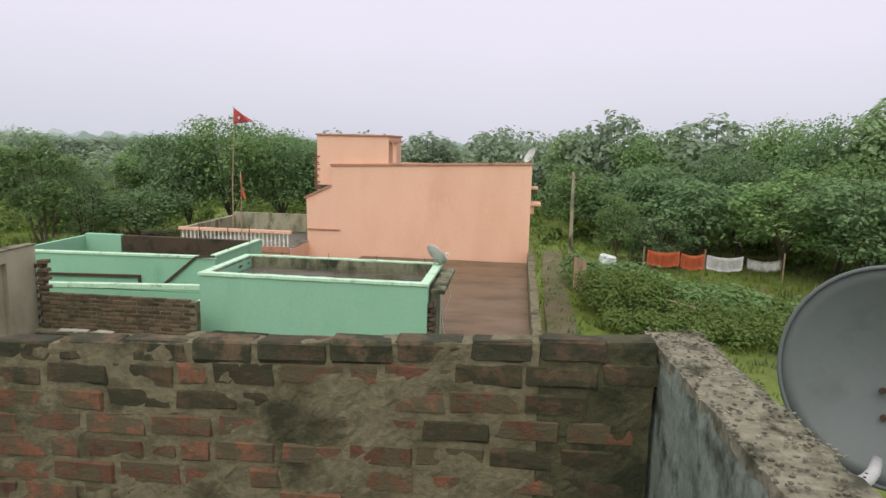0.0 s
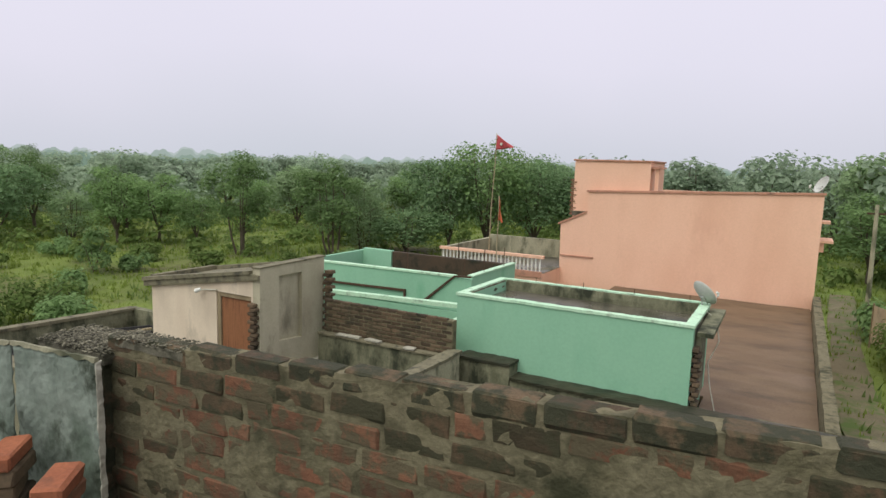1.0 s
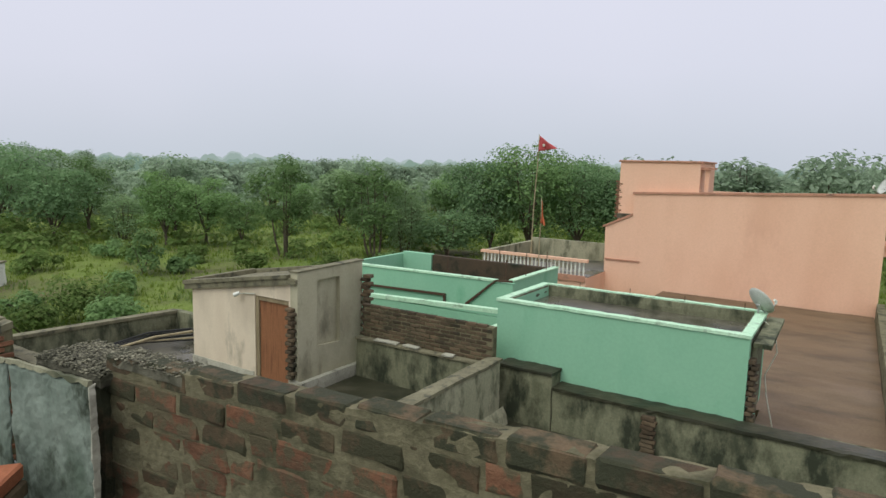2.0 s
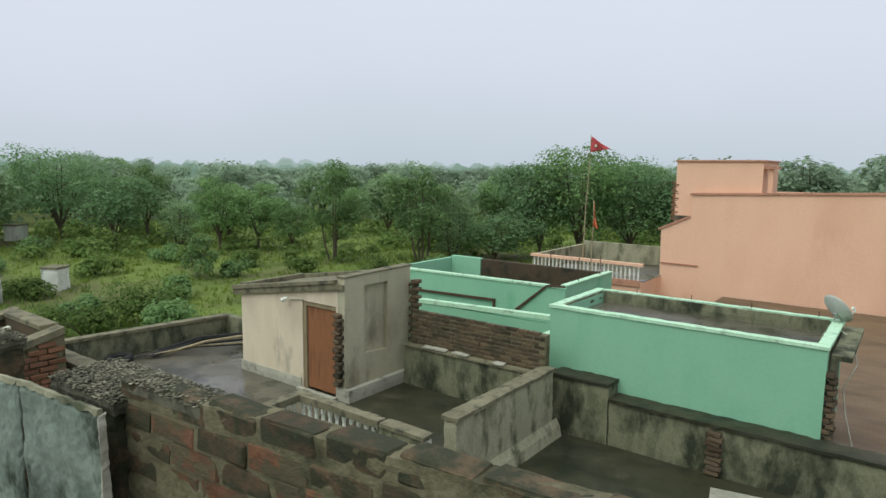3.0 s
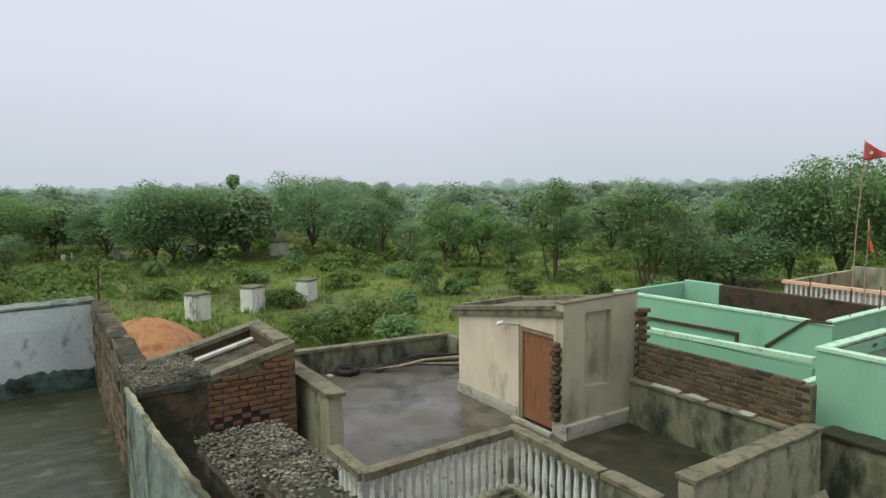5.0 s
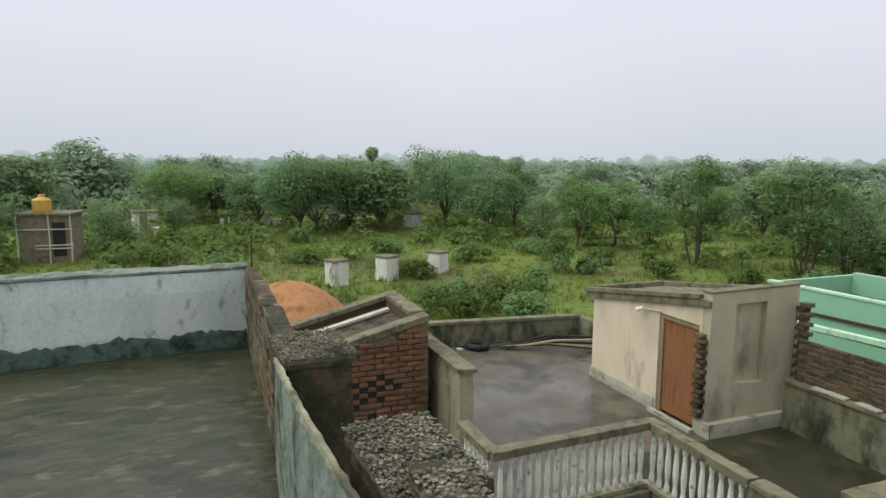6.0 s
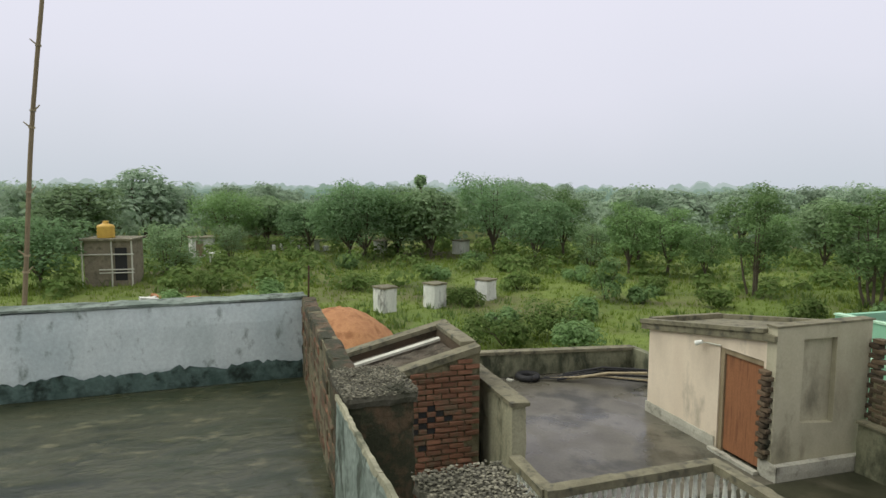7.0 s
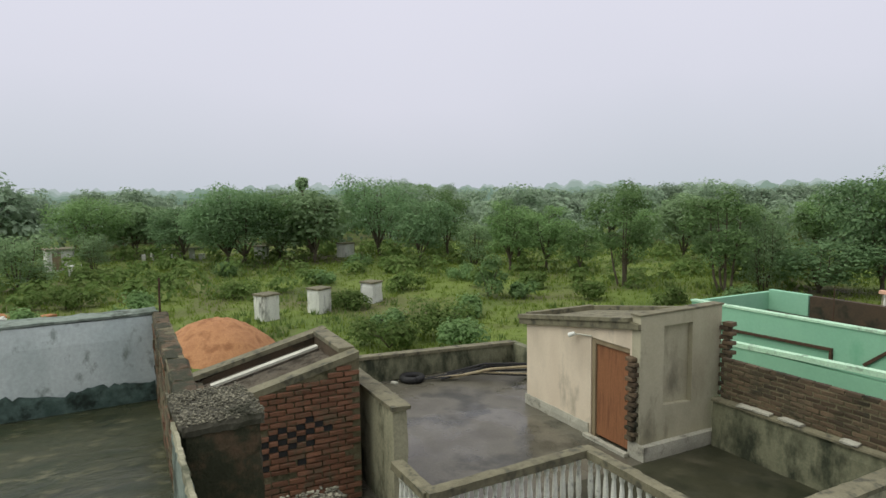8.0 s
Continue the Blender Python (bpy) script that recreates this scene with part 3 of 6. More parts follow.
def dish(name, m, radius, mat, label, arm=True):
    """A dish aerial: reflector, rim, bracket, arm and receiver head. It looks along its local -y, tilted by m."""
    t = thing(name, label, "satellite dish", m)
    bm = bmesh.new()
    rings = []
    n_ = 40
    for side in (0, 1):
        for i in range(0, 9):
            r = radius * i / 8
            y = (r * r / radius) * 0.32 - side * 0.006
            ring = [bm.verts.new((r * math.cos(2 * math.pi * k / n_), -y, 1.08 * r * math.sin(2 * math.pi * k / n_))) for k in range(n_)] if i else [bm.verts.new((0, -y, 0))]
            rings.append(ring)
    for base in (0, 9):
        for k in range(n_):
            bm.faces.new((rings[base][0], rings[base + 1][k], rings[base + 1][(k + 1) % n_]))
        for a, b in zip(rings[base + 1:base + 8], rings[base + 2:base + 9]):
            for k in range(n_):
                bm.faces.new((a[k], a[(k + 1) % n_], b[(k + 1) % n_], b[k]))
    for k in range(n_):
        bm.faces.new((rings[8][k], rings[8][(k + 1) % n_], rings[17][(k + 1) % n_], rings[17][k]))
    ref = part("reflector", bm, mat, t, smooth=True)
    bm = bmesh.new()
    e = radius * 0.32
    tube(bm, [(radius * math.cos(2 * math.pi * k / 48), -e, 1.08 * radius * math.sin(2 * math.pi * k / 48)) for k in range(49)], 0.007 * radius / 0.3, 6)
    part("rim", bm, mat, t, "paler rolled rim", smooth=True)
    s = radius / 0.3
    bm = box(-0.05 * s, 0.0, -0.16 * s, 0.05 * s, 0.05 * s, -0.02 * s, 0.006 * s)
    part("bracket", bm, M_STEEL, t)
    for x in (-0.035, 0.035):
        for z in (-0.13, -0.05):
            bm = bmesh.new()
            tube(bm, [(x * s, -0.035 * s, z * s), (x * s, 0.0, z * s)], 0.009 * s, 8)
            part("bolt", bm, M_IRON, t)
    if not arm:
        return t
    bm = bmesh.new()
    tube(bm, [(0, 0.02, -0.10 * s), (0, -0.06 * s, -0.34 * s), (0, -0.38 * s, -0.30 * s)], 0.012 * s, 8)
    part("arm", bm, M_STEEL, t)
    bm = bmesh.new()
    tube(bm, [(0, -0.36 * s, -0.30 * s), (0, -0.40 * s, -0.25 * s), (0, -0.37 * s, -0.20 * s)], 0.028 * s, 10)
    part("receiver_head", bm, M_WHITE, t)
    return t


# the large dish beyond the east parapet, on a bent pipe fixed to the wall
big = dish("satellite_dish", pose(1.225, 2.06, 0.84, -8, -10, -38), 0.30, M_DISH, "grey dish aerial on a bent white pipe beyond the parapet", False)
bm = bmesh.new()
turn_back = big.matrix_world.inverted()
tube(bm, [turn_back @ Vector(p) for p in [(1.12, 1.93, 0.62), (1.07, 1.86, 0.62), (0.98, 1.74, 0.66), (0.90, 1.64, 0.70), (0.78, 1.52, 0.74)]], 0.017, 10)
part("mounting_pipe", bm, material("white_pipe", [(0.6, 0.6, 0.66), (0.5, 0.5, 0.56)], 0.5, 4, 60, 0.05), big, "white painted bent pipe", smooth=True)

# ---------------------------------------------------------------- neighbour's terrace
TF = -3.25


def site_wall(name, u0, v0, z0, u1, v1, z1, mat, label, step=0.15, amp=0.012, z1b=None, seed=0.0, edge=0.015, category="wall", freq=2.5):
    return structure(name, worn_box(u0, v0, z0, u1, v1, z1, step, amp, freq, z1b, edge, seed), mat, label, SITE, category=category)


site_wall("floor_terrace_1", -6.7, -6.2, TF - 0.2, 1.0, 1.7, TF, M_ROOF_WET, "wet grey cement roof terrace", 0.5, 0.004, category="floor")
# darker layer on the same floor paints in the lack of sky reflection
site_wall("floor_terrace_2", 0.035, -1.92, TF - 0.2, 3.4, 1.7, TF + 0.008, M_ROOF_DARK, "wet roof terrace, darkened for its missing sky reflection", 0.4, 0.002, edge=0.0, category="floor")
site_wall("floor_lower_roof", 2.56, -8.0, -3.8, 12.0, 2.1, -3.55, M_ROOF_DARK, "dark mossy wet lower roof", 0.5, 0.006, category="floor")
structure("wall_terrace_house", box(-6.6, -6.1, GROUND - 0.1, 0.8, 1.65, TF - 0.2), M_GREY, "grey plastered house wall", SITE)
structure("wall_lower_house", box(2.62, -7.9, GROUND - 0.1, 11.9, 1.7, -3.8), M_GREY_DARK, "dark plastered house wall", SITE)
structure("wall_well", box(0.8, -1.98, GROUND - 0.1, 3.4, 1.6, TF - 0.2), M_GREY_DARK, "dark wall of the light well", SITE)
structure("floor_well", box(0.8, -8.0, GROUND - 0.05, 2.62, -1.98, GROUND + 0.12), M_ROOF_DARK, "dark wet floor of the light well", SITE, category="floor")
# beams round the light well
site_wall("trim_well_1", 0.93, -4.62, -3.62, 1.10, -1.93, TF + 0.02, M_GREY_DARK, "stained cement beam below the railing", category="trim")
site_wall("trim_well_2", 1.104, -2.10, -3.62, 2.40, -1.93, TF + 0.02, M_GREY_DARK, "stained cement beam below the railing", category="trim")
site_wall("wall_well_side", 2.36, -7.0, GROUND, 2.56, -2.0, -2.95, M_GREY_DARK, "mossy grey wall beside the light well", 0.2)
# parapets
site_wall("parapet_far", -6.75, -4.6, TF, -6.55, 1.7, -2.57, M_GREY_DARK, "mossy grey parapet with a rounded top", 0.18, z1b=-2.78)
structure("trim_far", prism([(-4.6, -2.575), (1.7, -2.785), (1.7, -2.71), (-4.6, -2.50)], (-6.79, -6.52), "x"), M_COPING, "weathered cement coping", SITE, category="trim")
site_wall("parapet_back", -6.75, 1.62, TF, -3.4, 1.82, -2.72, M_GREY_DARK, "mossy grey parapet", 0.18)
site_wall("wall_low", 3.37, -1.33, -3.6, 3.62, 1.75, -2.27, M_GREY, "stained grey plastered parapet", 0.12)
site_wall("trim_low", 3.34, -1.36, -2.27, 3.65, 1.78, -2.20, M_COPING, "worn cement coping", 0.1, category="trim")
structure("wall_low_foot", prism([(3.62, -3.56), (3.74, -3.56), (3.70, -3.36), (3.62, -3.22)], (-2.0, 1.9)), M_GREY, "stained sloping cement footing", SITE)
site_wall("wall_rear", 0.05, 1.60, TF, 3.44, 1.86, -2.38, M_GREY_DARK, "stained grey plastered wall with a ledge", 0.15)
site_wall("trim_rear", 0.05, 1.55, -2.38, 3.44, 1.90, -2.33, M_COPING, "mossy cement ledge", 0.12, category="trim")
for u, v, w, r in ((0.9, 1.63, 0.62, 4), (1.55, 1.66, 0.4, -3), (2.5, 1.61, 0.26, 8)):
    s = link("flat_stone", worn_box(-w / 2, -0.09, 0, w / 2, 0.09, 0.035, 0.06, 0.008, 5.0, seed=u), M_PLINTH)
    s.matrix_world = site(u, v, -2.328, r)
    tagged(s, "pale flat stone lying on the ledge", "stone", "stones on the ledge")
site_wall("wall_step_1", 3.40, 2.06, -3.6, 4.56, 2.515, -2.47, M_GREY_DARK, "mossy grey boundary wall, higher end", 0.15)
site_wall("wall_step_2", 4.564, 2.08, -3.6, 12.0, 2.515, -2.74, M_GREY_DARK, "mossy grey boundary wall with a stained face", 0.15)
site_wall("trim_step_1", 3.38, 2.02, -2.467, 4.58, 2.514, -2.40, M_ROOF_DARK, "black mossy crust on the wall top", 0.08, 0.014, category="trim", freq=5.0)
site_wall("trim_step_2", 4.57, 2.04, -2.737, 12.0, 2.514, -2.67, M_ROOF_DARK, "black mossy crust on the wall top", 0.08, 0.014, category="trim", freq=5.0)
site_wall("wall_ledge", -3.0, -4.50, TF, -0.33, -4.26, -1.66, M_GREY, "stained grey screen wall", 0.15)
site_wall("trim_ledge", -3.0, -4.54, -1.66, -0.28, -4.22, -1.59, M_COPING, "mossy cement coping", 0.12, category="trim")

# ---------------------------------------------------------------- stair house on the terrace
def stair_house():
    t = thing("stair_house", "cream and grey plastered stair house with a brown door", "stair house", SITE)
    L, D = 3.5, 2.0
    zl, zr = -1.46, -0.92
    # front wall with its door opening, side walls and back
    e = -0.11     # outer face of the side wall
    part("wall", prism([(-L, TF), (-1.38, TF), (-1.38, -1.33), (-0.36, -1.33), (-0.36, TF), (e - 0.2, TF), (e - 0.2, zr - 0.03), (-L, zl)], (0, 0.2)), M_CREAM, t, "cream plastered front wall")
    part("wall", box(-L, 0.2, TF, -L + 0.2, D, zl), M_CREAM, t)
    part("wall", prism([(0.0, TF), (0.55, TF), (0.55, zr - 0.02), (1.25, zr - 0.02), (1.25, TF), (D, TF), (D, zr + 0.22), (0.0, zr + 0.19)], (e - 0.2, e), "x"), M_RENDER, t, "grey cement rendered side wall")
    part("niche", prism([(0.55, -2.35), (1.25, -2.40), (1.25, zr - 0.02), (0.55, zr - 0.02)], (e - 0.2, e - 0.10), "x"), M_RENDER, t, "shallow blocked window recess")
    part("niche_base", prism([(0.55, TF), (1.25, TF), (1.25, -2.40), (0.55, -2.35)], (e - 0.2, e), "x"), M_RENDER, t)
    part("wall", prism([(-L + 0.2, TF), (e - 0.2, TF), (e - 0.2, zr), (-L + 0.2, zl)], (D - 0.2, D)), M_RENDER, t)
    # roof slab and its low kerbs
    sl = lambda u: zl + (zr - zl) * (u + L) / L
    o = 0.07
    r1 = e - 0.204
    part("roof_slab", prism([(-L - 0.2, sl(-L - 0.2)), (r1, sl(r1)), (r1, sl(r1) + 0.13), (-L - 0.2, sl(-L - 0.2) + 0.12)], (-o, D + o)), M_COPING, t, "mossy weathered roof slab")
    part("slab_edge", prism([(r1, sl(r1)), (e + 0.006, sl(e) - 0.005), (e + 0.006, sl(e) + 0.08), (r1, sl(r1) + 0.13)], (-o, -0.003)), M_COPING, t)
    for v0, v1 in ((-o - 0.03, 0.09), (D - 0.1, D + o)):
        part("kerb", prism([(-L - 0.22, sl(-L - 0.2) + 0.122), (r1, sl(r1) + 0.132), (r1, sl(r1) + 0.20), (-L - 0.22, sl(-L - 0.2) + 0.21)], (v0, v1)), M_COPING, t)
    part("kerb", prism([(0.1, sl(-L) + 0.10), (D - 0.1, sl(-L) + 0.10), (D - 0.1, sl(-L) + 0.22), (0.1, sl(-L) + 0.22)], (-L - 0.18, -L - 0.05), "x"), M_COPING, t)
    part("kerb", prism([(-0.02, zr + 0.195), (D + 0.04, zr + 0.222), (D + 0.04, zr + 0.255), (-0.02, zr + 0.225)], (e - 0.22, e + 0.012), "x"), M_COPING, t)
    # plinth
    part("plinth", worn_box(-L - 0.03, -0.035, TF, -1.42, -0.002, TF + 0.24, 0.1, 0.006), M_PLINTH, t)
    part("plinth", worn_box(-0.108, 0.0, TF, 0.03, D, TF + 0.27, 0.1, 0.006), M_PLINTH, t, "pale cement plinth")
    part("plinth", worn_box(-0.36, -0.035, TF, 0.04, -0.002, TF + 0.30, 0.1, 0.006), M_PLINTH, t)
    part("door_sill", worn_box(-1.45, -0.16, TF, -0.30, -0.04, TF + 0.07, 0.1, 0.006), M_PLINTH, t)
    # door
    part("door_frame", box(-1.38, 0.02, TF + 0.002, -1.28, 0.14, -1.335, 0.006), M_WOOD, t, "weathered wooden frame post")
    part("door_frame", box(-1.278, 0.02, -1.43, -0.36, 0.14, -1.335, 0.006), M_WOOD, t)
    d = part("door", box(-1.275, 0.055, TF + 0.06, -0.37, 0.095, -1.435, 0.004), M_WOOD_DOOR, t, "plain closed brown door leaf")
    bm = bmesh.new()
    tube(bm, [(-0.47, 0.04, -2.32), (-0.47, 0.02, -2.30), (-0.47, 0.02, -2.20), (-0.47, 0.04, -2.18)], 0.008, 6)
    part("handle", bm, M_IRON, d)
    # lamp on a bent conduit above the door
    bm = bmesh.new()
    tube(bm, [(-1.35, -0.02, -1.30), (-1.7, -0.03, -1.33), (-1.78, -0.10, -1.34)], 0.013, 8)
    arm = part("lamp_arm", bm, M_STRIP, t, "pale conduit arm")
    bm = bmesh.new()
    tube(bm, [(-1.75, -0.09, -1.32), (-1.80, -0.12, -1.34), (-1.86, -0.14, -1.37)], 0.035, 10, 0.05)
    part("lamp_holder", bm, M_WHITE, arm, "white lamp holder")
    # toothed brick corners left for a later wall
    tooth = [brick_mesh("brick", 0.17, 0.20, 0.072, M_BRICK_DARK, 700 + k, 0.007, 0.012) for k in range(4)]
    rnd = random.Random(8)
    z, k = TF + 0.36, 0
    while z < -1.40:
        lay(t, rnd.choice(tooth), (-0.27 + (0.05 if k % 2 else 0.0), -0.02 + 0.012 * (k % 2), z), rnd.uniform(-0.06, 0.06))
        z += 0.088
        k += 1
    z, k = TF + 0.9, 0
    while z < -0.98:
        lay(t, rnd.choice(tooth), (-0.06 + (0.10 if k % 2 else 0.02), D + 0.03, z), math.pi / 2 + rnd.uniform(-0.06, 0.06))
        z += 0.088
        k += 1


stair_house()


# ---------------------------------------------------------------- balustrade round the light well
def baluster_mesh():
    bm = bmesh.new()
    prof = [(0.030, 0.0), (0.052, 0.03), (0.052, 0.08), (0.036, 0.13), (0.056, 0.30), (0.050, 0.42), (0.034, 0.58), (0.050, 0.62), (0.050, 0.67), (0.036, 0.70)]
    rings = [[bm.verts.new((r * math.cos(2 * math.pi * k / 8), r * math.sin(2 * math.pi * k / 8), z)) for k in range(8)] for r, z in prof]
    for a, b in zip(rings, rings[1:]):
        for k in range(8):
            bm.faces.new((a[k], a[(k + 1) % 8], b[(k + 1) % 8], b[k]))
    me = bpy.data.meshes.new("baluster")
    bm.to_mesh(me)
    bm.free()
    me.materials.append(M_WHITE)
    return me


def balustrade(name, p, q, n_, m, z0, z1, mesh, label, rail_mat=M_COPING, w=0.1, base=True):
    t = thing(name, label, "balustrade", m)
    d = Vector((q[0] - p[0], q[1] - p[1], 0))
    ang = math.atan2(d.y, d.x)
    L = d.length
    def along(bm):
        bm.transform(Matrix.Translation((p[0], p[1], 0)) @ Matrix.Rotation(ang, 4, "Z"))
        return bm
    part("handrail", along(worn_box(-w * 0.9, -w, z1 - 0.12, L + w * 0.9, w, z1, 0.09, 0.008, 4.0)), rail_mat, t, "weathered cement handrail")
    if base:
        part("base_rail", along(worn_box(-w * 0.5, -w * 0.8, z0, L + w * 0.5, w * 0.8, z0 + 0.07, 0.1, 0.006, 4.0)), M_GREY, t)
    hs = (z1 - 0.12 - z0 - (0.07 if base else 0)) / 0.70
    for k in range(n_):
        f = (k + 0.5) / n_
        lay(t, mesh, (p[0] + d.x * f, p[1] + d.y * f, z0 + (0.07 if base else 0)), 0.0, "baluster", scale=(0.74, 0.74, hs))
    return t


BAL = baluster_mesh()
balustrade("balustrade", (1.03, -4.55), (0.93, -2.1), 17, SITE, TF + 0.022, -2.22, BAL, "whitewashed old baluster railing, stained black")
balustrade("balustrade", (0.93, -2.02), (2.68, -2.02), 11, SITE, TF + 0.022, -2.22, BAL, "whitewashed old baluster railing, stained black")
balustrade("balustrade", (0.05, -4.58), (0.95, -4.58), 6, SITE, TF + 0.002, -2.24, BAL, "whitewashed old baluster railing, stained black")
site_wall("wall_panel", 2.76, -2.10, -3.75, 3.60, -1.91, -2.30, M_GREY_DARK, "stained grey parapet panel", 0.12)
site_wall("trim_panel", 2.78, -2.13, -2.30, 3.63, -1.88, -2.23, M_COPING, "weathered cement coping", 0.1, category="trim")
site_wall("trim_panel_edge", 3.56, -2.12, -3.55, 3.62, -1.90, -2.31, M_STRIP, "pale cement arris", 0.1, category="trim")


# ---------------------------------------------------------------- brick outhouse with sheet roof
def outhouse():
    t = thing("brick_outhouse", "small red brick outhouse with a pierced wall and sheet roof", "outhouse", SITE)
    u1, v0, v1 = -1.15, -7.0, -4.70
    ztop = lambda v: -0.98 + (v - v1) * 0.25
    core = prism([(v0, GROUND), (v1, GROUND), (v1, ztop(v1) - 0.05), (v0, ztop(v0) - 0.05)], (u1 - 0.22, u1 - 0.012), "x")
    part("wall", core, M_MORTAR, t, "brick wall core of brown mortar")
    part("wall", prism([(u1 - 1.9, GROUND), (u1 - 0.22, GROUND), (u1 - 0.22, ztop(v1) - 0.02), (u1 - 1.9, ztop(v1) - 0.02)], (v1 - 0.22, v1)), M_BRICK_DARK, t)
    part("wall", prism([(u1 - 1.9, GROUND), (u1 - 0.22, GROUND), (u1 - 0.22, ztop(v0)), (u1 - 1.9, ztop(v0))], (v0, v0 + 0.22)), M_BRICK_DARK, t)
    part("wall", prism([(v0 + 0.22, GROUND), (v1 - 0.22, GROUND), (v1 - 0.22, ztop(v1) + 0.02), (v0 + 0.22, ztop(v0) + 0.02)], (u1 - 1.9, u1 - 1.68), "x"), M_BRICK_DARK, t)
    # copings
    part("coping", prism([(v0, ztop(v0) - 0.06), (v1, ztop(v1) - 0.06), (v1, ztop(v1) + 0.04), (v0, ztop(v0) + 0.04)], (u1 - 0.24, u1 + 0.02), "x"), M_COPING, t)
    part("coping", prism([(v0, ztop(v0) + 0.0), (v1, ztop(v1) + 0.0), (v1, ztop(v1) + 0.08), (v0, ztop(v0) + 0.08)], (u1 - 1.92, u1 - 1.66), "x"), M_COPING, t)
    part("coping", box(u1 - 1.66, v1 - 0.24, ztop(v1) - 0.02, u1 - 0.24, v1 + 0.02, ztop(v1) + 0.06, 0.01), M_COPING, t)
    # corrugated sheets
    for s in range(3):
        bm = bmesh.new()
        ua = u1 - 1.67 + s * 0.47
        n_ = 40
        rows = []
        for vv in (v0 + 0.1, v1 - 0.26):
            rows.append([bm.verts.new((ua + 0.5 * k / n_, vv, ztop(vv) - 0.13 + 0.02 * math.sin(2 * math.pi * k / 5) + 0.012 * s)) for k in range(n_ + 1)])
        for k in range(n_):
            bm.faces.new((rows[0][k], rows[0][k + 1], rows[1][k + 1], rows[1][k]))
        bmesh.ops.solidify(bm, geom=bm.faces[:], thickness=0.008)
        part("roof_sheet", bm, M_ASBESTOS, t)
    part("cement_strip", prism([(v0 + 0.3, ztop(v0 + 0.3) - 0.06), (v1 - 0.3, ztop(v1 - 0.3) - 0.06), (v1 - 0.3, ztop(v1 - 0.3) - 0.02), (v0 + 0.3, ztop(v0 + 0.3) - 0.02)], (u1 - 1.30, u1 - 1.17), "x"), M_STRIP, t, "pale cement strip across the sheets")
    # facing bricks, left out at the openings, where black blocks stand for shade
    rnd = random.Random(77)
    shapes = [brick_mesh("brick", 0.232, 0.07, 0.068, M_BRICK_RED, 300 + k, 0.006, 0.010) for k in range(6)]
    short = [brick_mesh("brick", 0.135, 0.07, 0.068, M_BRICK_RED, 320 + k, 0.006, 0.010) for k in range(4)]
    dark = brick_mesh("opening", 0.125, 0.02, 0.085, M_BLACK, 399, 0.001, 0.001)
    gaps = {9: (0,), 10: (-1, 0, 1), 11: (-2, -1, 0, 1), 12: (-2, -1, 0), 13: (-2, -1, 0), 14: (-2, -1), 16: (-2, 0)}
    z, c = -1.08, 0
    while z > -3.4:
        v = v1 - 0.125 - (0.12 if c % 2 else 0)
        centres = [-5.62 + 0.27 * g + (0.135 if c % 2 else 0.0) for g in gaps.get(c, ())]
        while v > v0 + 0.4:
            clear = all(abs(v - g) > 0.18 for g in centres)
            if z < ztop(v) - 0.08 and clear and rnd.random() > 0.03:
                lay(t, shapes[rnd.randrange(6)], (u1 - 0.005 + rnd.uniform(-0.008, 0.004), v, z), math.pi / 2 + rnd.uniform(-0.015, 0.015))
            v -= 0.252
        for g in centres:
            lay(t, dark, (u1 - 0.004, g, z), math.pi / 2, "opening")
            lay(t, short[rnd.randrange(4)], (u1 - 0.005, g + 0.135, z), math.pi / 2)
        if centres:
            lay(t, short[0], (u1 - 0.005, min(centres) - 0.135, z), math.pi / 2)
        z -= 0.088
        c += 1


outhouse()

# clutter on the terrace: a tyre, black pipes and sticks, a white ball
tyre = thing("old_tyre", "small black rubber tyre lying on the terrace", "tyre", site(-6.25, -1.55, TF))
bm = bmesh.new()
tube(bm, [(0.24 * math.cos(2 * math.pi * k / 24), 0.24 * math.sin(2 * math.pi * k / 24), 0.085) for k in range(25)], 0.08, 10)
part("tread", bm, M_BLACK, tyre, smooth=True)
rp = random.Random(12)
for k in range(7):
    bm = bmesh.new()
    a = (-6.1 + rp.uniform(-0.2, 0.3), -1.3 + 0.12 * k)
    b_ = (-5.0 + rp.uniform(-0.4, 0.6), 1.2 + rp.uniform(-0.3, 0.3))
    tube(bm, [(a[0], a[1], TF + 0.06), ((a[0] + b_[0]) / 2 + rp.uniform(-0.1, 0.1), (a[1] + b_[1]) / 2, TF + 0.16 + 0.03 * k), (b_[0], b_[1], TF + 0.1 + 0.05 * k)], rp.uniform(0.018, 0.035), 8)
    p_ = link("pole", bm, M_BAMBOO if k in (2, 5) else M_BLACK)
    p_.matrix_world = SITE
    tagged(p_, "pale bamboo pole lying in a heap" if k in (2, 5) else "black plastic pipe lying in a heap", "pole", "poles heaped on the terrace")
ball = link("ball", (lambda bm: (bmesh.ops.create_uvsphere(bm, u_segments=16, v_segments=10, radius=0.06), bm)[1])(bmesh.new()), M_WHITE, smooth=True)
ball.matrix_world = site(-5.75, 0.65, TF + 0.058)
tagged(ball, "small dirty white ball on the wet terrace", "ball")
lid = link("paper_box", worn_box(-0.1, -0.05, 0, 0.1, 0.05, 0.04, 0.03, 0.003), M_STRIP)
lid.matrix_world = site(-6.3, -2.0, TF, 30)
tagged(lid, "small pale flattened paper box on the terrace", "box")

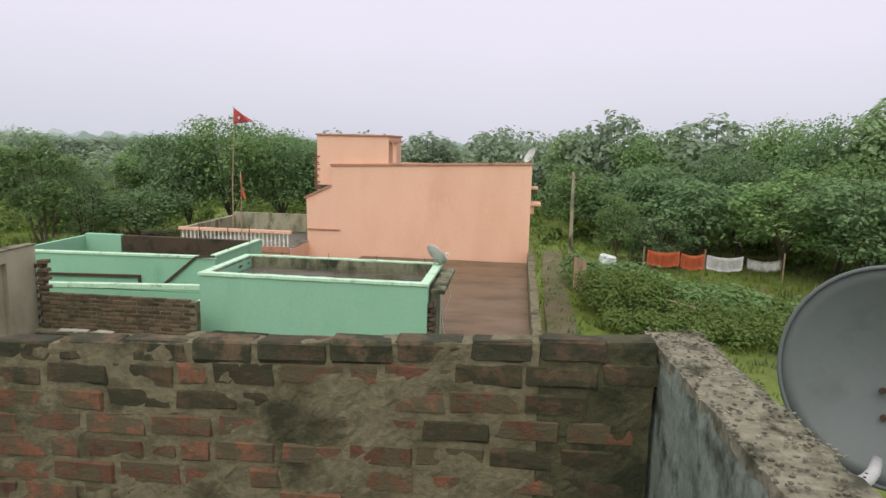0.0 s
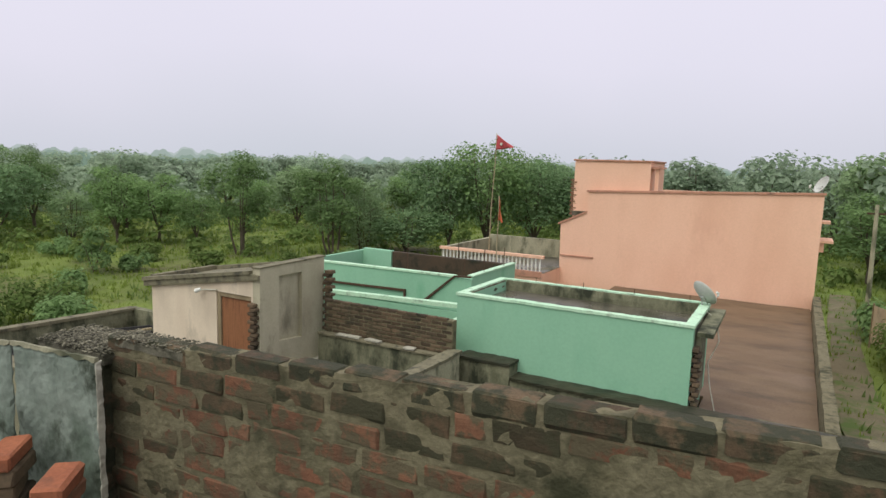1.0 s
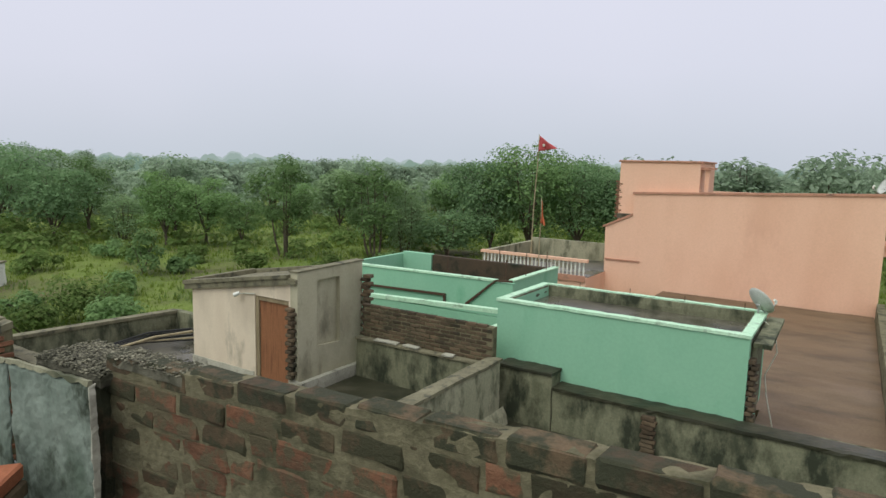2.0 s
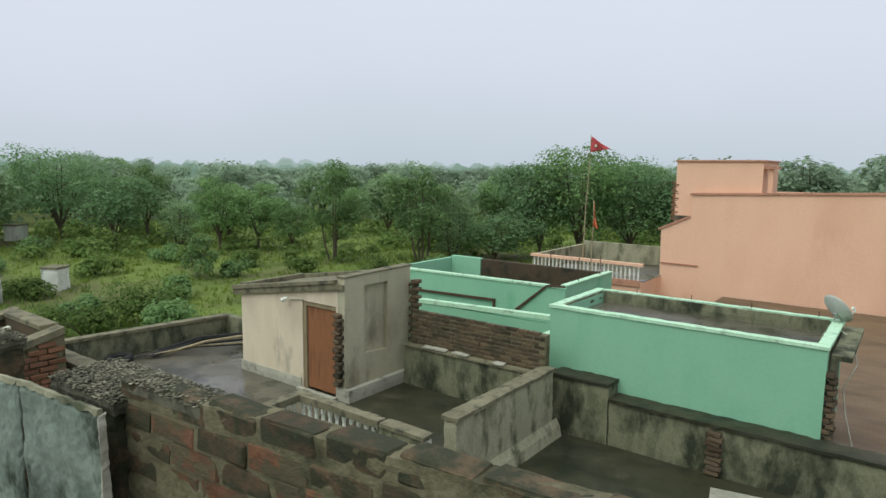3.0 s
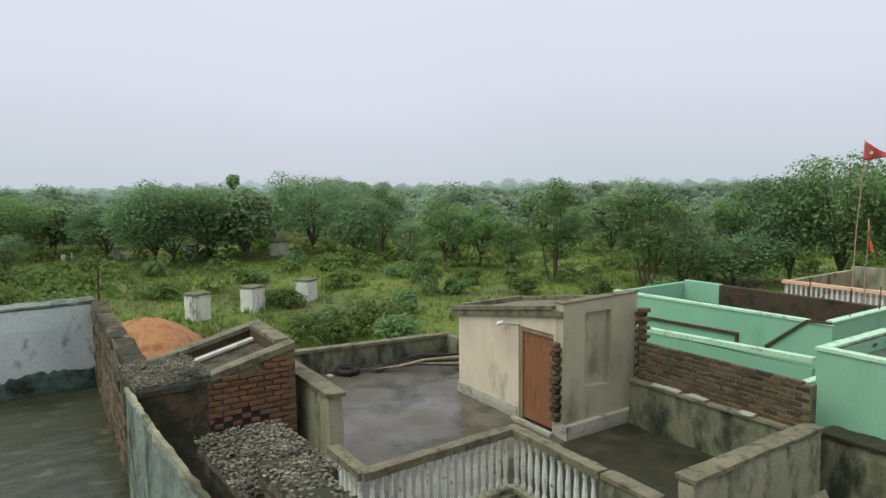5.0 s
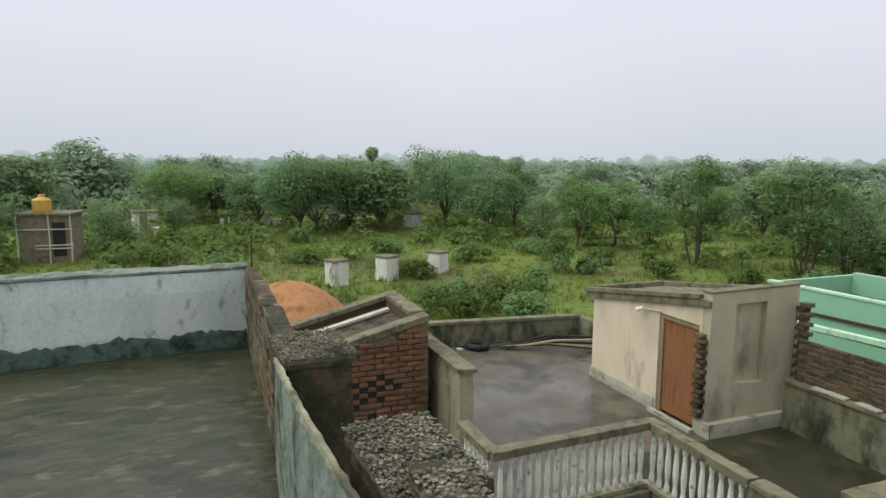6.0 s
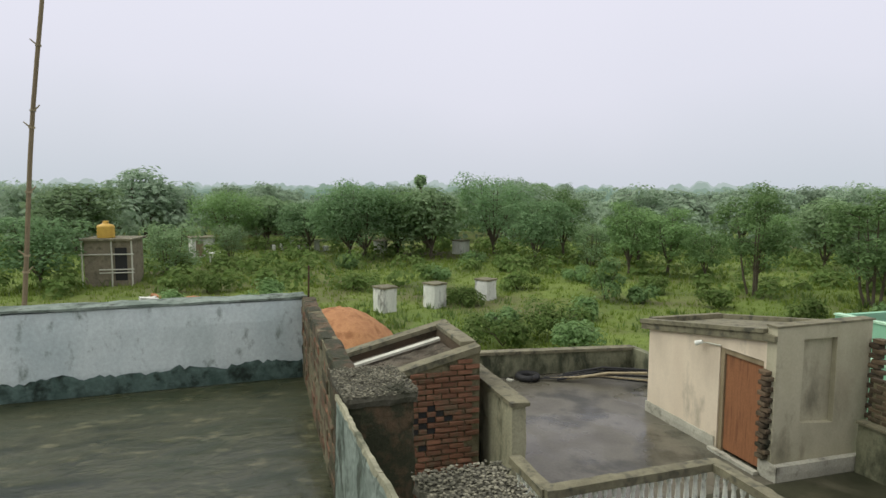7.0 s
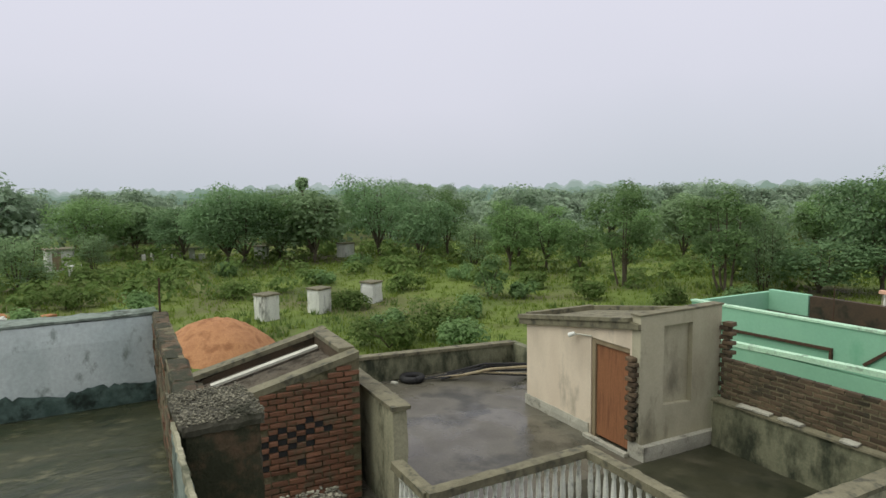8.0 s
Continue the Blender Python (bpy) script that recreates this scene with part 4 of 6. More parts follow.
# ---------------------------------------------------------------- mint green house
def green_box():
    t = thing("green_rooftop_room", "mint green rooftop room with a dark flat roof and a low kerb", "rooftop room", SITE)
    u0, u1, v0, v1, zt, zb = 3.10, 7.85, 2.52, 4.85, -1.20, GROUND
    part("wall", box(u0, v0, -3.0, u1, v0 + 0.2, zt - 0.06), M_GREEN, t, "mint green painted front wall")
    part("wall", box(u0, v0 + 0.2, -3.0, u0 + 0.2, v1, zt - 0.06), M_GREEN, t)
    part("wall", box(u0 + 0.2, v1 - 0.2, -3.0, u1, v1, zt - 0.06), M_GREEN, t)
    part("wall", box(u1 - 0.2, v0 + 0.2, -3.0, u1, v1 - 0.2, zt - 0.06), M_GREY_DARK, t, "unplastered dark end wall")
    for a in ((u0 - 0.03, v0 - 0.03, u1 + 0.03, v0 + 0.16), (u0 - 0.03, v0 + 0.16, u0 + 0.16, v1), (u1 - 0.16, v0 + 0.16, u1 + 0.03, v1), (u0 + 0.16, v1 - 0.14, u1 - 0.16, v1 + 0.02)):
        part("coping", worn_box(a[0], a[1], zt - 0.06, a[2], a[3], zt, 0.12, 0.006, 3.0, edge=0.008), M_GREEN_PALE, t, "pale mint coping")
    part("roof", worn_box(u0 + 0.16, v0 + 0.16, zt - 0.42, u1 - 0.16, v1 - 0.14, zt - 0.26, 0.3, 0.004), M_ROOF_WET, t, "dark wet roof")
    for a in ((u0 + 0.161, v0 + 0.162, u1 - 0.161, v0 + 0.20), (u0 + 0.161, v0 + 0.2, u0 + 0.20, v1 - 0.2), (u0 + 0.2, v1 - 0.22, u1 - 0.2, v1 - 0.142)):
        part("kerb_face", worn_box(a[0], a[1], zt - 0.30, a[2], a[3], zt - 0.02, 0.1, 0.008), M_GREY_DARK, t, "mossy inner face of the kerb")
    for k in range(4):
        bm = bmesh.new()
        u = 4.0 + k * 1.15
        tube(bm, [(u, v1 - 0.05, zt - 0.02), (u, v1 - 0.05, zt + 0.10)], 0.008, 6)
        part("iron_rod", bm, M_IRON, t)
    rnd = random.Random(21)
    tooth = [brick_mesh("brick", 0.12, 0.24, 0.075, M_BRICK_DARK, 760 + k, 0.008, 0.012) for k in range(4)]
    z, k = -2.75, 0
    while z < zt - 0.4:
        lay(t, rnd.choice(tooth), (u1 + (0.10 if k % 2 else 0.05), v0 + 0.13, z), rnd.uniform(-0.08, 0.08))
        z += 0.09
        k += 1
    return t


green_box()
structure("wall_green_house", box(3.15, 2.60, GROUND - 0.1, 7.8, 4.8, -3.0), M_GREEN, "mint green house wall", SITE)
# brown wet roof between the green room and the salmon house, with its parapet
site_wall("floor_brown_roof_1", 3.0, 4.87, -3.5, 10.0, 16.6, -3.25, M_ROOF_BROWN, "wet brown cement roof", 0.6, 0.006, category="floor")
site_wall("floor_brown_roof_2", 7.87, 2.6, -3.5, 9.99, 4.95, -3.258, M_ROOF_BROWN, "wet brown cement roof", 0.6, 0.002, edge=0.0, category="floor")
structure("wall_brown_house_2", box(3.0, 4.87, GROUND - 0.1, 7.866, 16.6, -3.5), M_GREY_DARK, "dark plastered house wall", SITE)
structure("wall_brown_house_1", box(7.87, 2.55, GROUND - 0.1, 10.15, 16.6, -3.5), M_GREY_DARK, "dark plastered house wall", SITE)
site_wall("parapet_brown", 10.0, 2.8, -3.5, 10.25, 16.6, -2.78, M_MORTAR, "mossy brick parapet with pale top", 0.18, 0.02)
site_wall("parapet_brown_front", 7.87, 2.52, -3.5, 10.2, 2.8, -2.78, M_GREY_DARK, "low mossy kerb", 0.18, 0.02)


def green_terrace():
    t = thing("green_terrace_house", "mint green terrace house with an unfinished brick room", "house", SITE)
    v = 7.0
    part("wall", prism([(-5.2, GROUND), (1.20, GROUND), (1.20, -1.80), (0.64, -1.80), (-5.2, -1.86)], (v, v + 0.15)), M_GREEN, t, "mint green parapet wall")
    part("wall", box(-5.2, v + 0.15, GROUND, -5.05, 10.4, -1.84), M_GREEN, t)
    part("coping", prism([(-5.22, -1.86), (0.64, -1.80), (0.64, -1.745), (-5.22, -1.805)], (v - 0.03, v + 0.18)), M_GREEN_PALE, t, "pale mint coping")
    part("coping", box(0.96, v + 0.2, -1.76, 1.16, 10.4, -1.725), M_GREEN_PALE, t)
    part("stair_string", prism([(-0.35, -2.56), (-0.30, -2.62), (0.66, -1.79), (1.20, -1.76), (1.20, -1.71), (0.64, -1.74)], (v - 0.05, v - 0.002)), M_IRON, t, "dark rusty handrail line on the wall")
    part("pipe", prism([(-5.2, -2.51), (-1.10, -2.43), (-1.10, -2.72), (-1.04, -2.72), (-1.04, -2.36), (-5.2, -2.45)], (v - 0.07, v - 0.002)), M_IRON, t, "dark rusty iron pipe on the wall")
    part("ledge", prism([(-5.2, -2.52), (1.6, -2.30), (1.6, -2.19), (-5.2, -2.41)], (v - 1.62, v - 1.43)), M_GREEN_PALE, t, "pale mint parapet ledge")
    part("wall", box(-5.2, v - 1.6, GROUND, 1.6, v - 1.46, -2.42), M_GREEN, t)
    part("ledge", box(2.2, v - 3.6, -2.32, 2.36, v - 1.6, -2.22, 0.01), M_GREEN_PALE, t)
    part("roof", box(-5.05, v - 1.46, -3.6, 2.9, v, -3.4), M_ROOF_WET, t)
    part("roof", box(-5.05, v + 0.15, -2.6, 0.99, 10.4, -2.4), M_ROOF_DARK, t)
    part("wall", box(-3.7, 10.2, -2.4, 0.99, 10.4, -1.78), M_BRICK_DARK, t, "unplastered brown brick wall")
    part("wall", box(-5.05, 10.2, -2.4, -3.75, 10.4, -1.76, 0.01), M_GREEN, t)
    part("wall", box(1.0, v + 0.15, GROUND, 1.13, 10.4, -1.76), M_GREEN, t)
    part("wall", box(2.9, 6.2, -3.2, 4.4, 6.4, -1.95), M_GREEN, t)
    for k, (u, vv) in enumerate(((-2.4, 9.2), (0.9, 7.1), (1.06, 8.1), (-1.0, 10.3), (1.06, 9.6))):
        bm = bmesh.new()
        tube(bm, [(u, vv, -2.4), (u + 0.01, vv, -1.25 + 0.1 * (k % 3))], 0.014, 6)
        part("iron_rod", bm, M_IRON, t)


green_terrace()

# dishes on the green room's end
d1 = dish("satellite_dish", SITE @ pose(7.72, 4.45, -1.0, -35, 0, 140), 0.27, M_DISH_WHITE, "pale grey dish aerial on the green room's corner")
bm = bmesh.new()
tube(bm, [(0, 0.04, -0.08), (0.0, 0.12, -0.2), (0, 0.12, -0.36)], 0.016, 8)
part("mounting_pipe", bm, M_STEEL, d1)
cable = thing("hanging_cable", "thin pale cable hanging down the green room's end wall", "cable", SITE @ pose(7.95, 4.0, -1.3))
bm = bmesh.new()
tube(bm, [(-0.1, 0.3, 0.0), (0.12, 0.1, -0.1), (0.2, 0.0, -0.5), (0.05, -0.2, -0.9), (0.12, -0.3, -1.3), (0.3, -0.4, -1.94)], 0.012, 6)
part("wire", bm, M_STRIP, cable)
end_slab = structure("trim_green_end", prism([(2.75, -1.46), (4.85, -1.40), (4.85, -1.32), (2.75, -1.38)], (7.882, 8.16), "x"), M_GREY_DARK, "dark cement ledge on the room's end wall", SITE, category="trim")


# ---------------------------------------------------------------- salmon house
def pink_house():
    t = thing("salmon_house", "salmon pink two-storey house with a tall stair tower", "house", SITE)
    v = 16.7
    part("wall", prism([(0.62, GROUND), (10.05, GROUND), (10.05, 0.80), (1.65, 0.52), (1.62, -0.32), (0.52, -0.86)], (v, v + 0.25)), M_PINK, t, "plain salmon painted gable wall")
    part("wall", box(9.8, v + 0.25, GROUND, 10.05, v + 9, 0.55), M_PINK, t)
    part("wall", box(0.62, v + 0.25, GROUND, 0.87, v + 9, -0.9), M_PINK, t)
    part("wall", box(0.87, v + 8.75, GROUND, 9.8, v + 9, 0.5), M_PINK, t)
    part("roof", box(0.9, v + 0.25, -0.5, 9.8, v + 8.75, -0.3), M_ROOF_WET, t)
    part("coping", prism([(1.58, 0.52), (10.10, 0.80), (10.10, 0.88), (1.58, 0.60)], (v - 0.05, v + 0.3)), M_PINK_DARK, t, "dark stained coping")
    part("coping", prism([(0.42, -0.90), (1.62, -0.34), (1.62, -0.26), (0.42, -0.82)], (v - 0.05, v + 0.3)), M_PINK_DARK, t, "dark sloping coping")
    part("ledge", box(0.58, v - 0.05, -2.22, 2.0, v - 0.002, -2.17), M_PINK_DARK, t)
    part("tower_wall", box(0.92, v + 0.3, -0.9, 4.02, v + 3.2, 1.80), M_PINK, t, "salmon stair tower")
    part("tower_coping", box(0.86, v + 0.24, 1.80, 4.08, v + 3.26, 1.87, 0.01), M_PINK_DARK, t)
    part("pillar", box(4.16, v + 0.5, -0.3, 4.32, v + 0.66, 1.62, 0.01), M_PINK, t)
    part("tower_ledge", box(4.025, v + 0.4, 1.55, 4.5, v + 1.0, 1.63), M_PINK_DARK, t)
    part("sunshade", prism([(v + 0.8, -0.95), (v + 2.2, -0.95), (v + 2.2, -0.86), (v + 0.8, -0.86)], (10.05, 10.50), "x"), M_PINK, t, "salmon window shade")
    part("sunshade", prism([(v + 0.8, -0.25), (v + 1.6, -0.25), (v + 1.6, -0.16), (v + 0.8, -0.16)], (10.05, 10.35), "x"), M_PINK, t)
    part("shade_bracket", prism([(v + 0.9, -1.30), (v + 1.0, -1.30), (v + 1.0, -0.95), (v + 0.9, -0.95)], (10.05, 10.22), "x"), M_PINK, t)
    tooth = [brick_mesh("brick", 0.24, 0.24, 0.075, M_BRICK_RED, 780 + k, 0.008, 0.012) for k in range(3)]
    for k in range(17):
        lay(t, tooth[k % 3], (0.88 + 0.05 * (k % 2), v + 0.42, -0.45 + k * 0.09))
    # roof terrace beside the house
    part("terrace", box(-4.1, 14.5, GROUND, 0.6, 19.5, -2.75), M_PINK, t, "salmon lower block with a terrace")
    part("terrace_floor", box(-3.9, 14.7, -2.75, 0.6, 19.3, -2.72), M_ROOF_WET, t, "dark wet terrace floor")
    part("terrace_band", box(-4.16, 14.44, -2.90, 0.58, 14.5, -2.66), M_PINK_DARK, t)
    part("parapet", box(-4.0, 19.3, -2.75, 0.6, 19.5, -1.9), M_GREY, t, "stained grey rear parapet")
    part("parapet", box(-4.08, 14.6, -2.75, -3.9, 19.3, -2.05), M_GREY, t)


pink_house()
balustrade("balustrade", (-4.05, 14.58), (0.55, 14.58), 27, SITE, -2.75, -2.02, BAL, "white baluster railing below a salmon handrail", M_PINK, 0.09, False)
d3 = dish("satellite_dish", SITE @ pose(10.0, 17.6, 1.12, -30, 0, -60), 0.32, M_DISH_WHITE, "white dish aerial on the salmon house roof")
bm = bmesh.new()
tube(bm, [(0, 0.03, -0.1), (0, 0.1, -0.2), (0, 0.1, -0.62)], 0.02, 8)
part("mounting_pipe", bm, M_STEEL, d3)


def flag(name, u, v, z0, z1, lean, cloth, label, w, h, limp=False):
    t = thing(name, label, "flag", site(u, v, z0))
    H = z1 - z0
    bm = bmesh.new()
    tube(bm, [(lean * k / 10 + 0.015 * math.sin(k), 0, H * k / 10) for k in range(11)], 0.028, 8, 0.017)
    part("pole", bm, M_BAMBOO, t, smooth=True)
    bm = bmesh.new()
    n_ = 12
    grid = []
    for i in range(n_ + 1):
        f = i / n_
        half = h * (1 - f) / 2
        row = []
        for j in range(7):
            g = j / 6 - 0.5
            x = (0.25 if limp else 1) * w * f
            z = H - h / 2 - 0.05 + g * 2 * half + (-0.25 * w * f if not limp else -0.8 * w * f)
            row.append(bm.verts.new((lean + x, 0.05 * math.sin(f * 7 + g * 2), z)))
        grid.append(row)
    for a, b in zip(grid, grid[1:]):
        for j in range(6):
            bm.faces.new((a[j], a[j + 1], b[j + 1], b[j]))
    bmesh.ops.remove_doubles(bm, verts=bm.verts, dist=1e-4)
    bmesh.ops.solidify(bm, geom=bm.faces[:], thickness=0.006)
    cl = part("cloth", bm, cloth, t, smooth=True)
    if not limp:
        bm = bmesh.new()
        r = bmesh.ops.create_cone(bm, cap_ends=True, segments=12, radius1=0.055, radius2=0.055, depth=0.02)
        bm.transform(Matrix.Translation((lean + 0.28 * w, -0.02, H - h / 2 - 0.12)) @ Matrix.Rotation(math.pi / 2, 4, "X"))
        part("emblem", bm, M_STRIP, cl, "pale round emblem")
    return t


flag("flag_pole", -1.93, 14.75, -2.75, 2.80, 0.20, M_RED, "tall bamboo pole with a red pennant", 0.78, 0.62)
flag("flag_pole", -1.15, 13.9, -3.4, 0.30, 0.02, M_ORANGE, "bamboo pole with a limp orange-red pennant", 0.7, 0.9, True)

# corrugated offcuts lying on the lower roof
sh = thing("fibre_cement_sheet", "pale weathered corrugated sheet lying on the lower roof", "roof sheet", site(7.35, 1.25, -3.50, 12))
bm = bmesh.new()
rows = [[bm.verts.new((-0.75 + 1.5 * a, -0.3 + 0.6 * k / 24, 0.02 * math.sin(2 * math.pi * k / 4) + 0.06)) for k in range(25)] for a in (0, 1)]
for k in range(24):
    bm.faces.new((rows[0][k], rows[0][k + 1], rows[1][k + 1], rows[1][k]))
bmesh.ops.solidify(bm, geom=bm.faces[:], thickness=0.012)
part("sheet", bm, M_STRIP, sh)
part("batten", box(-0.7, -0.25, -0.05, -0.55, 0.25, 0.03), M_WOOD, sh)
part("batten", box(0.5, -0.25, -0.05, 0.65, 0.25, 0.03), M_WOOD, sh)


# ---------------------------------------------------------------- trees and field
def leaf_cloud(bm_data, rnd, centre, rad, count, size, flat=0.85):
    """Adds count small bent leaf sprays round a clump's shell to bm_data (verts, faces)."""
    verts, faces = bm_data
    for _ in range(count):
        d = Vector((rnd.gauss(0, 1), rnd.gauss(0, 1), rnd.gauss(0, 1) + 0.45))
        d.normalize()
        p = centre + Vector((d.x * rad, d.y * rad, d.z * rad * flat)) * (rnd.uniform(0.7, 1.0) * rnd.choice((0.85, 1.0, 1.0, 1.15, 1.4)))
        s = size * rnd.uniform(0.6, 1.35)
        nrm = (d + Vector((rnd.uniform(-0.45, 0.45), rnd.uniform(-0.45, 0.45), rnd.uniform(0.1, 0.9)))).normalized()
        a = nrm.orthogonal().normalized()
        a.rotate(Matrix.Rotation(rnd.uniform(0, 6.28), 3, nrm))
        b = nrm.cross(a)
        i = len(verts)
        verts += [tuple(p - a * s), tuple(p - b * s * 0.6 + nrm * s * 0.15), tuple(p + a * s - nrm * s * 0.12), tuple(p + b * s * 0.6 + nrm * s * 0.15)]
        faces += [(i, i + 1, i + 2), (i, i + 2, i + 3)]


def cloud_object(name, data, mat, parent=None):
    me = bpy.data.meshes.new(name)
    me.from_pydata(data[0], [], data[1])
    me.update()
    me.materials.append(mat)
    ob = new(name, me)
    if parent is not None:
        ob.parent = parent
    return ob


def tree(height, spread, seed, leaf, label, bole=0.2, leaves=3500, size=0.2, limbs=5, base=0.3, clump=(0.16, 0.30)):
    """A tree: a short bole or several stems, curved limbs with twigs, and leaf clumps at the twigs' ends. base: where the crown begins."""
    rnd = random.Random(seed)
    t = thing("tree", label, "tree", kind="")
    bm = bmesh.new()
    tips = []
    r0 = height * 0.017
    fork = Vector((rnd.uniform(-0.2, 0.2), rnd.uniform(-0.2, 0.2), height * bole))
    if bole > 0.05:
        tube(bm, [(0, 0, -0.4), fork * 0.5 + Vector((0.08, -0.05, 0)), fork], r0 * 1.25, 7, r0)
    turn = rnd.uniform(0, 6.28)
    for k in range(limbs):
        a = turn + 6.283 * k / limbs + rnd.uniform(-0.4, 0.4)
        rise = rnd.uniform(0.70, 1.0) if k else 0.97
        out = spread * (rnd.uniform(0.35, 0.85) if k else 0.15) * (1.15 - 0.4 * rise)
        start = fork if bole > 0.05 else Vector((math.cos(a) * 0.25, math.sin(a) * 0.25, -0.4))
        end = Vector((fork.x + math.cos(a) * out, fork.y + math.sin(a) * out, height * rise - spread * 0.12))
        bend = Vector((math.cos(a), math.sin(a), 0)) * spread * rnd.uniform(-0.02, 0.16)
        pts = [start.lerp(end, f) + bend * math.sin(3.14 * f) + Vector((rnd.uniform(-0.1, 0.1), rnd.uniform(-0.1, 0.1), 0)) * (0 < f < 1) for f in (0, 0.25, 0.5, 0.75, 1)]
        tube(bm, pts, r0 * 0.75, 6, r0 * 0.15)
        tips.append((end, spread * rnd.uniform(*clump)))
        for f in (0.3, 0.45, 0.6, 0.72, 0.84, 0.94):
            p = start.lerp(end, f) + bend * math.sin(3.14 * f)
            for _ in range(2):
                b = a + rnd.uniform(-2.2, 2.2)
                reach = spread * rnd.uniform(0.25, 0.62) * (1.25 - 0.8 * abs(f - 0.55))
                q = p + Vector((math.cos(b) * reach, math.sin(b) * reach, reach * rnd.uniform(-0.25, 0.6)))
                q.z = min(max(q.z, height * base * rnd.uniform(0.9, 1.3)), height * 0.97)
                tube(bm, [p, p.lerp(q, 0.5) + Vector((0, 0, 0.08 * reach)), q], r0 * 0.22, 4, r0 * 0.07)
                tips.append((q, spread * rnd.uniform(*clump)))
    part("trunk", bm, M_BARK, t)
    data = ([], [])
    tot = sum(r * r for _, r in tips)
    for c, r in tips:
        leaf_cloud(data, rnd, c, r, int(leaves * r * r / tot), size, 0.75)
    cloud_object("crown", data, leaf, t)
    return t


# kind: (tree, its height, its width)
KINDS = [(tree(h, w / 2, 10 + k, leaf, label, bole, n_, size, limbs, base, clump), h, w) for k, (h, w, leaf, label, bole, n_, size, limbs, base, clump) in enumerate([
    (8.0, 5.5, M_LEAF, "leafy green field tree with a rounded uneven crown", 0.16, 5200, 0.13, 5, 0.24, (0.2, 0.34)),
    (7.0, 6.0, M_LEAF_DARK, "dark green field tree with a dense spreading crown", 0.12, 5600, 0.14, 6, 0.16, (0.22, 0.36)),
    (8.3, 4.8, M_LEAF, "slender green tree with an open crown and pale forked stems", 0.0, 4600, 0.12, 4, 0.36, (0.2, 0.34)),
    (6.0, 5.0, M_LEAF_PALE, "low pale green tree with many thin stems", 0.0, 4600, 0.12, 6, 0.14, (0.2, 0.36)),
    (10.0, 8.5, M_LEAF_DARK, "large old dark green tree with a lumpy crown", 0.14, 8000, 0.145, 7, 0.16, (0.2, 0.34)),
    (9.8, 8.0, M_LEAF, "large spreading green tree with a lumpy crown", 0.12, 8000, 0.145, 7, 0.16, (0.2, 0.34)),
    (9.0, 7.0, M_LEAF_PALE, "tall pale green tree at the wood's edge", 0.14, 2400, 0.27, 6, 0.14, (0.24, 0.4)),
    (8.0, 7.5, M_LEAF_HAZED, "far woodland tree with a broad crown, haze in its leaf colour", 0.14, 2000, 0.32, 6, 0.12, (0.26, 0.42)),
    (9.5, 6.5, M_LEAF_HAZED, "far woodland tree with a tall crown, haze in its leaf colour", 0.16, 2000, 0.32, 6, 0.14, (0.24, 0.40))])]


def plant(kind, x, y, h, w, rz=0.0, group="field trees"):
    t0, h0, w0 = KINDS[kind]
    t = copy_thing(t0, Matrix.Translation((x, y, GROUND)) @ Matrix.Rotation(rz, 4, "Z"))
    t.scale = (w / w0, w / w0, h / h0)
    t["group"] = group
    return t


